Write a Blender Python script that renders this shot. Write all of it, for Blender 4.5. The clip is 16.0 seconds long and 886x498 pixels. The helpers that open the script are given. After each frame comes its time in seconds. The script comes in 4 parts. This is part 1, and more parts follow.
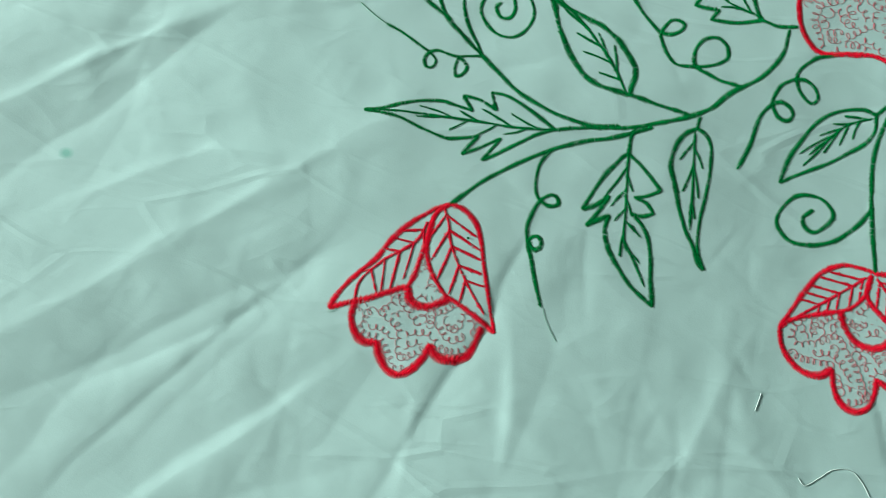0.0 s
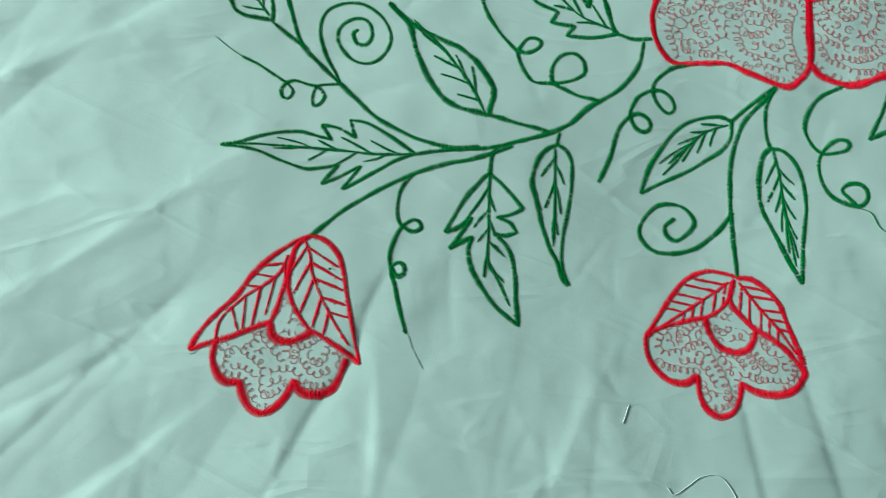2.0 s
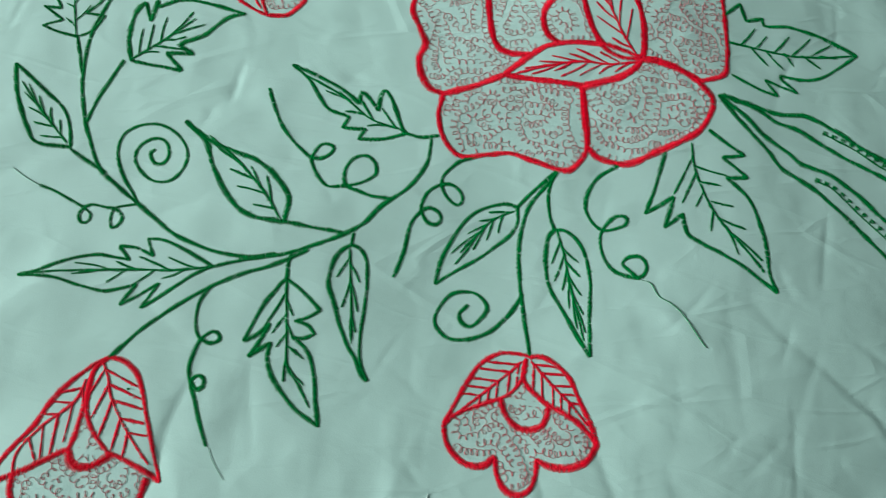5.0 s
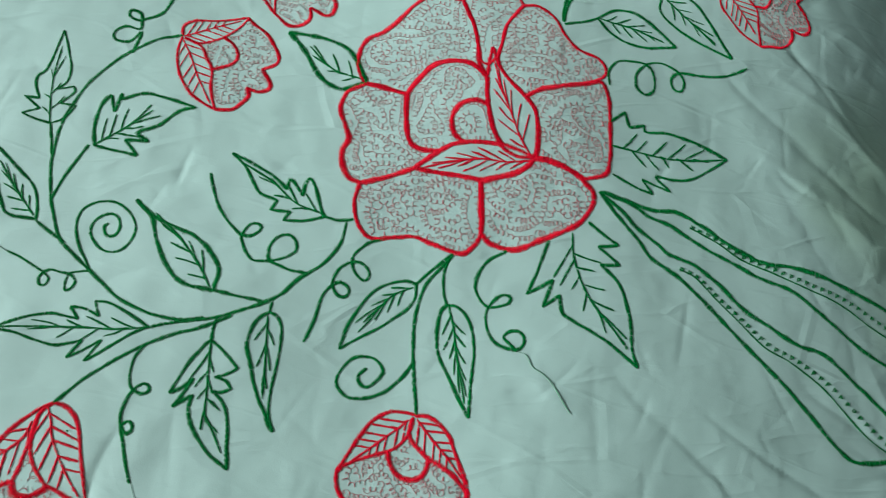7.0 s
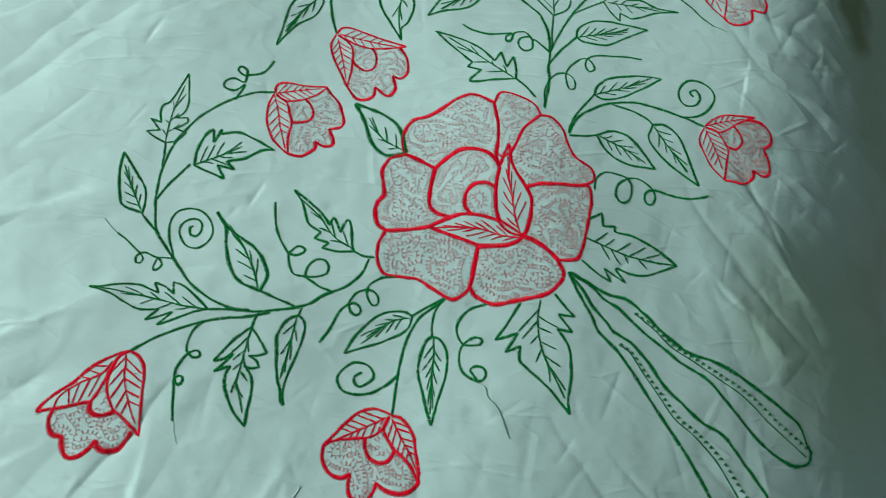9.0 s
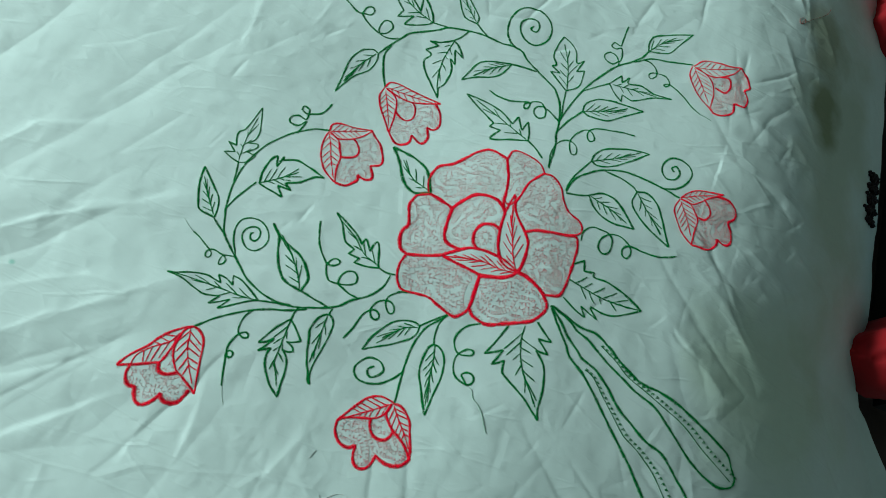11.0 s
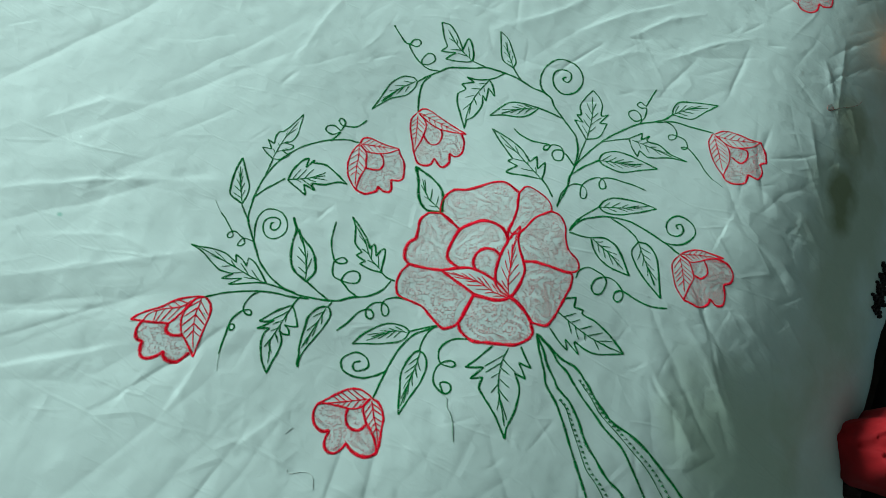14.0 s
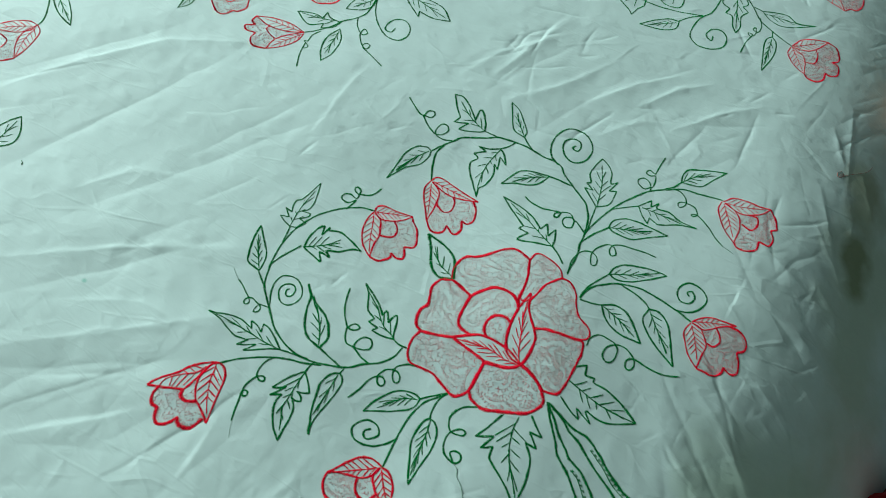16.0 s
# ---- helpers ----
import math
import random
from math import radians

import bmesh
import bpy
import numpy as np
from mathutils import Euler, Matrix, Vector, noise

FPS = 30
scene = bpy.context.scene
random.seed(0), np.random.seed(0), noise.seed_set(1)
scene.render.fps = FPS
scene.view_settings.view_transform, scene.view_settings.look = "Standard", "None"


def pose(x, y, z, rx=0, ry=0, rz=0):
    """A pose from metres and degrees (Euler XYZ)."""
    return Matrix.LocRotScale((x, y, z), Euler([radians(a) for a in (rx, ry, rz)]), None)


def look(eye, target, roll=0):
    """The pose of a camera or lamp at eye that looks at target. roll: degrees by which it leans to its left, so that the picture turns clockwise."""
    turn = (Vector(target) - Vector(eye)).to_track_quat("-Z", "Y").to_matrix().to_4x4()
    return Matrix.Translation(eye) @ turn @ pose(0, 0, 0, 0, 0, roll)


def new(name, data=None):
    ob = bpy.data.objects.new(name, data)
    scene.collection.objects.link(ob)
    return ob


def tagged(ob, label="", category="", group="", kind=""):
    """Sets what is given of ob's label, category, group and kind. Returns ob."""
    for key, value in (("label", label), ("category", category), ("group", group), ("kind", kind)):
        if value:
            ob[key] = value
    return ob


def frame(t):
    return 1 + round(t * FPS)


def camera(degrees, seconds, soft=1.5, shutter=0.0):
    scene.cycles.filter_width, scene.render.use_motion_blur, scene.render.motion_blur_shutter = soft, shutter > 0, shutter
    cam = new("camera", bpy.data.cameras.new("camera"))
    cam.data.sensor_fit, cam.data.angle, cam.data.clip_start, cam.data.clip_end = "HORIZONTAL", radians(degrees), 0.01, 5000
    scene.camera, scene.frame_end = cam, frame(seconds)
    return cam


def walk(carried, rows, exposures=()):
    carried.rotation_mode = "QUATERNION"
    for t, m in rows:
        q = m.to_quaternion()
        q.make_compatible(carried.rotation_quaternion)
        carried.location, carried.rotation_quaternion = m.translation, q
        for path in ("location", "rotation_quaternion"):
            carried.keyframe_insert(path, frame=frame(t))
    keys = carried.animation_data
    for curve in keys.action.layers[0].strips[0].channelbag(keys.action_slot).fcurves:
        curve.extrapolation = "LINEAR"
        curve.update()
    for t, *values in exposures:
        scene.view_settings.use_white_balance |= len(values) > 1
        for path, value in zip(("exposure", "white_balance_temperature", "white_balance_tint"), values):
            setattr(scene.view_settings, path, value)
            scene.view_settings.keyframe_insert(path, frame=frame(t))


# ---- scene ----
cam = camera(70.0, 16.0, soft=0.35)
PATH = [
    (0, (0.015, -0.008, 0.459), (-0.044, 0.391, -1.5), 2.5),
    (0.5, (0.036, 0.002, 0.461), (-0.01, 0.412, -1.496), 3.5),
    (1, (0.052, 0.006, 0.459), (0.049, 0.43, -1.495), 8.4),
    (1.5, (0.076, 0.012, 0.46), (0.079, 0.445, -1.493), 8.5),
    (2, (0.095, 0.019, 0.46), (0.11, 0.458, -1.491), 9.0),
    (2.5, (0.112, 0.024, 0.463), (0.141, 0.469, -1.487), 10.3),
    (3, (0.13, 0.027, 0.467), (0.174, 0.49, -1.478), 10.8),
    (3.5, (0.149, 0.036, 0.473), (0.203, 0.511, -1.47), 11.0),
    (4, (0.168, 0.045, 0.478), (0.242, 0.541, -1.458), 11.7),
    (4.5, (0.195, 0.059, 0.488), (0.288, 0.579, -1.441), 12.6),
    (5, (0.223, 0.072, 0.501), (0.335, 0.623, -1.418), 13.2),
    (5.2, (0.236, 0.078, 0.508), (0.359, 0.626, -1.412), 14.2),
    (7.3, (0.318, 0.092, 0.619), (0.402, 0.749, -1.268), 12.1),
    (7.5, (0.323, 0.089, 0.628), (0.393, 0.756, -1.256), 11.3),
    (8, (0.325, 0.08, 0.662), (0.373, 0.744, -1.223), 11.9),
    (8.5, (0.333, 0.068, 0.719), (0.351, 0.755, -1.159), 13.4),
    (9, (0.333, 0.054, 0.79), (0.327, 0.767, -1.079), 15.1),
    (9.2, (0.337, 0.04, 0.807), (0.324, 0.771, -1.054), 15.5),
    (11.3, (0.33, -0.003, 0.981), (0.269, 0.751, -0.87), 18.2),
    (11.5, (0.328, -0.001, 0.981), (0.279, 0.759, -0.868), 18.5),
    (12, (0.354, -0.005, 0.988), (0.235, 0.76, -0.856), 18.2),
    (12.5, (0.362, -0.01, 1.002), (0.179, 0.765, -0.833), 16.6),
    (13, (0.372, -0.02, 1.011), (0.146, 0.766, -0.814), 16.0),
    (13.5, (0.398, -0.033, 1.02), (0.155, 0.763, -0.799), 16.0),
    (14, (0.422, -0.04, 1.028), (0.179, 0.767, -0.785), 15.8),
    (14.5, (0.429, -0.046, 1.036), (0.152, 0.788, -0.76), 14.7),
    (15, (0.422, -0.04, 1.048), (0.078, 0.826, -0.722), 12.5),
    (15.5, (0.418, -0.031, 1.055), (0.048, 0.849, -0.702), 11.3),
    (16, (0.423, -0.021, 1.059), (0.045, 0.876, -0.688), 10.6),
]
walk(cam, [(t, look(eye, target, roll)) for t, eye, target, roll in PATH], ((0, 0.0, 6500, 3), (5.2, 0.0, 6500, 3), (7.8, 0.0, 6500, 10), (16, 0.0, 6500, 10)))

# ---- light ----
world = bpy.data.worlds.new("sky")
scene.world = world
world.use_nodes = True
wn = world.node_tree
sky = wn.nodes.new("ShaderNodeTexSky")
sky.sky_type, sky.sun_disc = "NISHITA", False
sky.sun_elevation, sky.sun_rotation = radians(40), radians(-80)
wn.links.new(sky.outputs[0], wn.nodes["Background"].inputs[0])
wn.nodes["Background"].inputs[1].default_value = 0.1

WINDOW = dict(y=0.9, z=2.6, wide=2.4, high=1.5)   # opening in the west wall
WALL_X = -7.0
lamp = bpy.data.lights.new("window_light", "AREA")
lamp.shape, lamp.size, lamp.size_y, lamp.energy = "RECTANGLE", WINDOW["wide"], WINDOW["high"], 975.0
lamp.color = (0.93, 1.0, 0.97)
lamp_ob = new("window_light", lamp)
lamp_ob.matrix_world = look((WALL_X - 0.02, WINDOW["y"], WINDOW["z"]), (0.3, 0.9, 0.0))


# ---- materials ----
def material(name, base, rough=0.7, spread=0.0, metal=0.0, sheen=0.0, bump=(), stain_and_shade=None, island=0.0, gloss=0.35, crumple=(), creases=()):
    """base: colour; spread: how far it varies; bump: rows of (scale, metres, detail); island: value shift from piece to piece."""
    mat = bpy.data.materials.new(name)
    mat.use_nodes = True
    t = mat.node_tree
    n, link = t.nodes, t.links.new
    bs = n["Principled BSDF"]
    bs.inputs["Roughness"].default_value, bs.inputs["Metallic"].default_value = rough, metal
    bs.inputs["Sheen Weight"].default_value, bs.inputs["Specular IOR Level"].default_value = sheen, gloss
    where = n.new("ShaderNodeNewGeometry")
    rgb = n.new("ShaderNodeRGB")
    rgb.outputs[0].default_value = (*base, 1)
    colour = rgb.outputs[0]
    for scale, part_ in ((3.0, 0.6), (45.0, 0.4)):
        if not spread:
            break
        tex = n.new("ShaderNodeTexNoise")
        tex.inputs["Scale"].default_value, tex.inputs["Detail"].default_value = scale, 5
        link(where.outputs["Position"], tex.inputs["Vector"])
        ramp = n.new("ShaderNodeMapRange")
        ramp.inputs["From Min"].default_value, ramp.inputs["From Max"].default_value = 0.3, 0.7
        ramp.inputs["To Min"].default_value, ramp.inputs["To Max"].default_value = 1 - spread * part_, 1 + spread * part_
        link(tex.outputs["Fac"], ramp.inputs["Value"])
        mul = n.new("ShaderNodeVectorMath")
        mul.operation = "SCALE"
        link(colour, mul.inputs[0]), link(ramp.outputs[0], mul.inputs["Scale"])
        colour = mul.outputs[0]
    if island:
        ramp = n.new("ShaderNodeMapRange")
        ramp.inputs["To Min"].default_value, ramp.inputs["To Max"].default_value = 1 - island, 1 + island
        link(where.outputs["Random Per Island"], ramp.inputs["Value"])
        mul = n.new("ShaderNodeVectorMath")
        mul.operation = "SCALE"
        link(colour, mul.inputs[0]), link(ramp.outputs[0], mul.inputs["Scale"])
        colour = mul.outputs[0]
    # patches multiplied into the colour: stains, and shade painted on the cloth
    for (cx, cy, rx, ry, turn, tint, amount) in stain_and_shade or ():
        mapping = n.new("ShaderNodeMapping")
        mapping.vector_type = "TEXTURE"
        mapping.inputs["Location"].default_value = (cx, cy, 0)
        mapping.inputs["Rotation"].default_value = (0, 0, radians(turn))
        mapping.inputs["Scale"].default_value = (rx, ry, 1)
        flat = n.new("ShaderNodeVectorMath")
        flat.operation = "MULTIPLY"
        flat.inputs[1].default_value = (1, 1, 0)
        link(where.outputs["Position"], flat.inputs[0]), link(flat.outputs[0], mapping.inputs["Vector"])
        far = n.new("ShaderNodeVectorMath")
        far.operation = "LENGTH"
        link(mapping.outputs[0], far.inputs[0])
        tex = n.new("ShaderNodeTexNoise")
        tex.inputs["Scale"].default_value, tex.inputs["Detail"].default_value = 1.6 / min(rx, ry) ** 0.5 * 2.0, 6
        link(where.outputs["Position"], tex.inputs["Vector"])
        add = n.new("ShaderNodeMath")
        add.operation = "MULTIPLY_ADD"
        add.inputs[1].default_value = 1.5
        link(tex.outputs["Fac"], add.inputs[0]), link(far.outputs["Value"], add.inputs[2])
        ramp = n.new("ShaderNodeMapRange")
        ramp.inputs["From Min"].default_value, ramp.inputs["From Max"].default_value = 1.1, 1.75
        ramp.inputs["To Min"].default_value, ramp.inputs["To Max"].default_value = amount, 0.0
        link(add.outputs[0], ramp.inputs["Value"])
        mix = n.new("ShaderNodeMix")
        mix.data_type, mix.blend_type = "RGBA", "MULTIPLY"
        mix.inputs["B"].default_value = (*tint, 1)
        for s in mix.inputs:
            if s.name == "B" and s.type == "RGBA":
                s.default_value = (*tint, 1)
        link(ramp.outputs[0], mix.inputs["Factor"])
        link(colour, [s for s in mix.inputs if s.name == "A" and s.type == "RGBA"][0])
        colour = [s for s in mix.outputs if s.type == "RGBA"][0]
    link(colour, bs.inputs["Base Color"])
    last = None
    for scale, metres in crumple:
        # flat facets that meet in sharp creases
        warp = n.new("ShaderNodeTexNoise")
        warp.inputs["Scale"].default_value, warp.inputs["Detail"].default_value = scale * 0.6, 2
        link(where.outputs["Position"], warp.inputs["Vector"])
        push = n.new("ShaderNodeVectorMath")
        push.operation = "MULTIPLY_ADD"
        push.inputs[1].default_value = (1.1 / scale, 1.1 / scale, 0)
        link(warp.outputs["Color"], push.inputs[0]), link(where.outputs["Position"], push.inputs[2])
        mapping = n.new("ShaderNodeMapping")
        mapping.inputs["Rotation"].default_value = (0, 0, radians(-42))
        mapping.inputs["Scale"].default_value = (0.62, 1.35, 0)
        link(push.outputs[0], mapping.inputs["Vector"])
        cell = n.new("ShaderNodeTexVoronoi")
        cell.inputs["Scale"].default_value = scale
        link(mapping.outputs[0], cell.inputs["Vector"])
        b = n.new("ShaderNodeBump")
        b.inputs["Strength"].default_value, b.inputs["Distance"].default_value = 1.0, metres
        link(cell.outputs["Distance"], b.inputs["Height"])
        if last:
            link(last, b.inputs["Normal"])
        last = b.outputs[0]
    for scale, metres, thin, turn in creases:
        # sharp lines that come and go
        warp = n.new("ShaderNodeTexNoise")
        warp.inputs["Scale"].default_value, warp.inputs["Detail"].default_value = scale * 0.35, 1
        link(where.outputs["Position"], warp.inputs["Vector"])
        push = n.new("ShaderNodeVectorMath")
        push.operation = "MULTIPLY_ADD"
        push.inputs[1].default_value = (0.9 / scale, 0.9 / scale, 0)
        link(warp.outputs["Color"], push.inputs[0]), link(where.outputs["Position"], push.inputs[2])
        mapping = n.new("ShaderNodeMapping")
        mapping.inputs["Rotation"].default_value = (0, 0, radians(-turn))
        mapping.inputs["Scale"].default_value = (0.45, 1.5, 0)
        link(push.outputs[0], mapping.inputs["Vector"])
        cell = n.new("ShaderNodeTexVoronoi")
        cell.feature = "DISTANCE_TO_EDGE"
        cell.inputs["Scale"].default_value = scale
        link(mapping.outputs[0], cell.inputs["Vector"])
        line = n.new("ShaderNodeMapRange")
        line.inputs["From Min"].default_value, line.inputs["From Max"].default_value = 0.0, thin
        line.inputs["To Min"].default_value, line.inputs["To Max"].default_value = 1.0, 0.0
        link(cell.outputs["Distance"], line.inputs["Value"])
        patch = n.new("ShaderNodeTexNoise")
        patch.inputs["Scale"].default_value, patch.inputs["Detail"].default_value = scale * 0.55, 3
        link(where.outputs["Position"], patch.inputs["Vector"])
        come = n.new("ShaderNodeMapRange")
        come.inputs["From Min"].default_value, come.inputs["From Max"].default_value = 0.42, 0.66
        link(patch.outputs["Fac"], come.inputs["Value"])
        both = n.new("ShaderNodeMath")
        both.operation = "MULTIPLY"
        link(line.outputs[0], both.inputs[0]), link(come.outputs[0], both.inputs[1])
        b = n.new("ShaderNodeBump")
        b.inputs["Strength"].default_value, b.inputs["Distance"].default_value = 1.0, metres
        link(both.outputs[0], b.inputs["Height"])
        if last:
            link(last, b.inputs["Normal"])
        last = b.outputs[0]
    for scale, metres, detail, stretch in bump:
        tex = n.new("ShaderNodeTexNoise")
        tex.inputs["Scale"].default_value, tex.inputs["Detail"].default_value = scale, detail
        tex.inputs["Distortion"].default_value = 0.6
        mapping = n.new("ShaderNodeMapping")
        mapping.inputs["Rotation"].default_value = (0, 0, radians(25))
        mapping.inputs["Scale"].default_value = (1, stretch, 1)
        link(where.outputs["Position"], mapping.inputs["Vector"]), link(mapping.outputs[0], tex.inputs["Vector"])
        b = n.new("ShaderNodeBump")
        b.inputs["Strength"].default_value, b.inputs["Distance"].default_value = 1.0, metres
        link(tex.outputs["Fac"], b.inputs["Height"])
        if last:
            link(last, b.inputs["Normal"])
        last = b.outputs[0]
    if last:
        link(last, bs.inputs["Normal"])
    return mat


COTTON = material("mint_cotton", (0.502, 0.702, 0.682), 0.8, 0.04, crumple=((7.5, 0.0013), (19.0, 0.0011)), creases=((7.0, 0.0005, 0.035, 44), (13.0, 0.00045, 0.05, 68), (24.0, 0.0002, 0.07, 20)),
                  bump=((34, 0.0006, 1, 1.0), (750, 0.0001, 2, 1.0)),
                  stain_and_shade=((0.925, 1.02, 0.055, 0.12, 12, (0.46, 0.45, 0.31), 0.9),
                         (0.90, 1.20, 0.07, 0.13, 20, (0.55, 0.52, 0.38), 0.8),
                         # brownish shade of the lower corner, put into the colour
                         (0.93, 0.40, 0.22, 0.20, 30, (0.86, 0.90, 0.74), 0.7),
                         # long olive darkening beside the sheet's edge
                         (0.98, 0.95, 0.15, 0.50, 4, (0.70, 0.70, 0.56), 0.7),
                         (-0.295, 0.105, 0.006, 0.005, 0, (0.45, 0.8, 0.7), 0.8)))
GREEN = material("green_thread", (0.0005, 0.180, 0.038), 0.65, 0.25, island=0.45, gloss=0.06)
RED = material("red_thread", (0.82, 0.003, 0.028), 0.6, 0.16, island=0.2, gloss=0.1)
MAROON = material("fine_red_thread", (0.60, 0.022, 0.055), 0.7, 0.2, gloss=0.05)
WHITE = material("white_thread", (0.62, 0.70, 0.67), 0.6, 0.1)
PLASTER = material("wall_paint", (0.16, 0.18, 0.175), 0.9, 0.08, bump=((60, 0.001, 4, 1.0),))
WOOD = material("dark_floor", (0.05, 0.04, 0.035), 0.5, 0.3, bump=((30, 0.001, 4, 6.0),))
FRAME = material("window_paint", (0.7, 0.7, 0.68), 0.5, 0.08)
TICKING = material("mattress_cloth", (0.5, 0.5, 0.47), 0.9, 0.1)


# ---- building helpers ----
def part(name, bm_or_data, mat, parent=None, label="", smooth=False):
    me = bpy.data.meshes.new(name)
    if isinstance(bm_or_data, tuple):
        me.from_pydata(*[bm_or_data[0].tolist(), [], bm_or_data[1].tolist()])
    else:
        bm_or_data.to_mesh(me)
        bm_or_data.free()
    me.materials.append(mat)
    if smooth:
        me.polygons.foreach_set("use_smooth", [True] * len(me.polygons))
    ob = new(name, me)
    if parent:
        ob.parent = parent
    if label:
        ob["label"] = label
    return ob


def slab(x0, y0, z0, x1, y1, z1, bevel=0.0, segments=2):
    bm = bmesh.new()
    bmesh.ops.create_cube(bm, size=1)
    bmesh.ops.transform(bm, verts=bm.verts, matrix=Matrix.Translation(((x0 + x1) / 2, (y0 + y1) / 2, (z0 + z1) / 2)) @ Matrix.Diagonal((x1 - x0, y1 - y0, z1 - z0, 1)))
    if bevel:
        bmesh.ops.bevel(bm, geom=bm.edges[:], offset=bevel, segments=segments, affect="EDGES")
    return bm


# ---- the room ----
FLOOR_Z, TOP_Z = -0.55, 3.5
for name, args, mat in (
    ("floor", (WALL_X, -3.4, FLOOR_Z - 0.1, 3.0, 3.4, FLOOR_Z), WOOD),
    ("ceiling", (WALL_X, -3.4, TOP_Z, 3.0, 3.4, TOP_Z + 0.1), PLASTER),
    ("wall_east", (2.8, -3.4, FLOOR_Z, 3.0, 3.4, TOP_Z), PLASTER),
    ("wall_north", (WALL_X, 3.2, FLOOR_Z, 2.8, 3.4, TOP_Z), PLASTER),
    ("wall_south", (WALL_X, -3.4, FLOOR_Z, 2.8, -3.2, TOP_Z), PLASTER),
):
    tagged(part(name, slab(*args), mat), kind="structure")
y0, y1 = WINDOW["y"] - WINDOW["wide"] / 2, WINDOW["y"] + WINDOW["wide"] / 2
z0, z1 = WINDOW["z"] - WINDOW["high"] / 2, WINDOW["z"] + WINDOW["high"] / 2
west = bmesh.new()
for args in ((-3.4, y0, FLOOR_Z, TOP_Z), (y1, 3.4, FLOOR_Z, TOP_Z), (y0, y1, FLOOR_Z, z0), (y0, y1, z1, TOP_Z)):
    piece = slab(WALL_X - 0.2, args[0], args[2], WALL_X, args[1], args[3])
    me = bpy.data.meshes.new("wall_piece")
    piece.to_mesh(me)
    piece.free()
    west.from_mesh(me)
    bpy.data.meshes.remove(me)
tagged(part("wall_west", west, PLASTER), kind="structure")
window = tagged(new("window_1"), kind="structure")
for a0, b0, a1, b1 in ((y0, z0, y0 + 0.05, z1), (y1 - 0.05, z0, y1, z1), (y0 + 0.05, z0, y1 - 0.05, z0 + 0.05), (y0 + 0.05, z1 - 0.05, y1 - 0.05, z1)):
    part("window_frame", slab(WALL_X - 0.15, a0, b0, WALL_X - 0.09, a1, b1, 0.006), FRAME, window)


# ---- the cloth's shape ----
class Lattice:
    """Smooth noise on a seeded lattice, -1 to 1."""

    def __init__(self, seed):
        self.table = np.random.RandomState(seed).uniform(-1, 1, (64, 64))

    def __call__(self, x, y):
        i, j = np.floor(x).astype(int), np.floor(y).astype(int)
        u, v = x - i, y - j
        u, v = u * u * u * (u * (u * 6 - 15) + 10), v * v * v * (v * (v * 6 - 15) + 10)
        g = lambda a, b: self.table[a % 64, b % 64]
        return (g(i, j) * (1 - u) + g(i + 1, j) * u) * (1 - v) + (g(i, j + 1) * (1 - u) + g(i + 1, j + 1) * u) * v


N1, N2, N3, N4, N5 = (Lattice(s) for s in (3, 5, 8, 13, 21))
SWELLS = ((0.42, 0.50, 0.13, 0.013), (0.30, 0.12, 0.14, -0.011), (0.10, 0.63, 0.15, -0.012))


def sag(x, y):
    """Depth of a dip added to turn this corner away from the light."""
    u = np.clip((x - 0.44) * 0.95 + (0.35 - y) * 0.45, 0, 1)
    return 0.05 * u * u / (u * u + 0.16)


def edge_x(y):
    """Where the sheet goes over the mattress's side."""
    x = 1.150 - 0.07 * (y - 0.5) + 1.0 * np.clip(0.56 - y, 0, 0.25) + 0.4 * np.clip(0.31 - y, 0, 0.4)
    return x + 0.05 + sag(x, y)


def lie(x, y):
    """The bed's own unevenness and its sag towards the side, in metres."""
    h = sum(a * np.exp(-((x - u) ** 2 + (y - v) ** 2) / (s * s)) for u, v, s, a in SWELLS)
    far = 0.45 + 0.22 * np.clip((0.6 - y) / 0.6, 0, 1.3)
    side = 1.150 - 0.07 * (y - 0.5) + 0.60 * np.clip(0.5 - y, 0, 0.6)
    t = np.clip((x - side + far) / far, 0, 1.2)
    corner = np.clip((x - 0.6) * 0.9 + (0.35 - y) * 0.6, 0, 1)
    return h - 0.32 * far * t * t - 0.16 * corner * corner - sag(x, y)


# valleys: from, to (mm), reach on either side, depth
FOLDS = (
    (-285, -78, -180, -16, 45, 3.15),
    (-206, -25, -67, 77, 35, 2.25),
    (-323, 33, -170, 139, 50, 1.8),
    (-345, 155, -236, 236, 5, 0.54),
    (-84, -100, -88, -15, 14, 0.68),
    (69, -71, 62, 14, 14, 0.72),
    (153, -55, 106, 22, 12, 0.63),
    (81, 50, 149, -56, 12, 0.54),
    (495, 206, 498, 61, 14, 0.95),
    (451, 139, 433, 35, 16, 0.81),
    (527, 28, 584, 171, 14, 0.95),
)
FAR_FOLDS = (
    (-596, 183, -450, 685, 30, 3.38),
    (-420, 183, -155, 703, 26, 2.7),
    (-789, 345, -597, 684, 24, 2.7),
    (-337, 404, -232, 685, 18, 2.03),
    (-389, 8, -163, 290, 28, 3.38),
    (-338, 147, -247, 213, 4, 0.81),
    (-285, -80, -70, 76, 22, 2.7),
    (-205, -147, -46, 1, 26, 2.7),
    (57, 922, 189, 1246, 16, 1.68),
    (189, 842, 311, 1177, 16, 1.68),
    (275, 1064, 439, 1296, 10, 1.35),
    (472, 900, 627, 1122, 12, 1.35),
    (-245, -70, -103, 35, 16, 3.38),
    (755, 406, 803, 333, 9, 1.02),
    (687, 428, 831, 222, 20, 1.35),
)
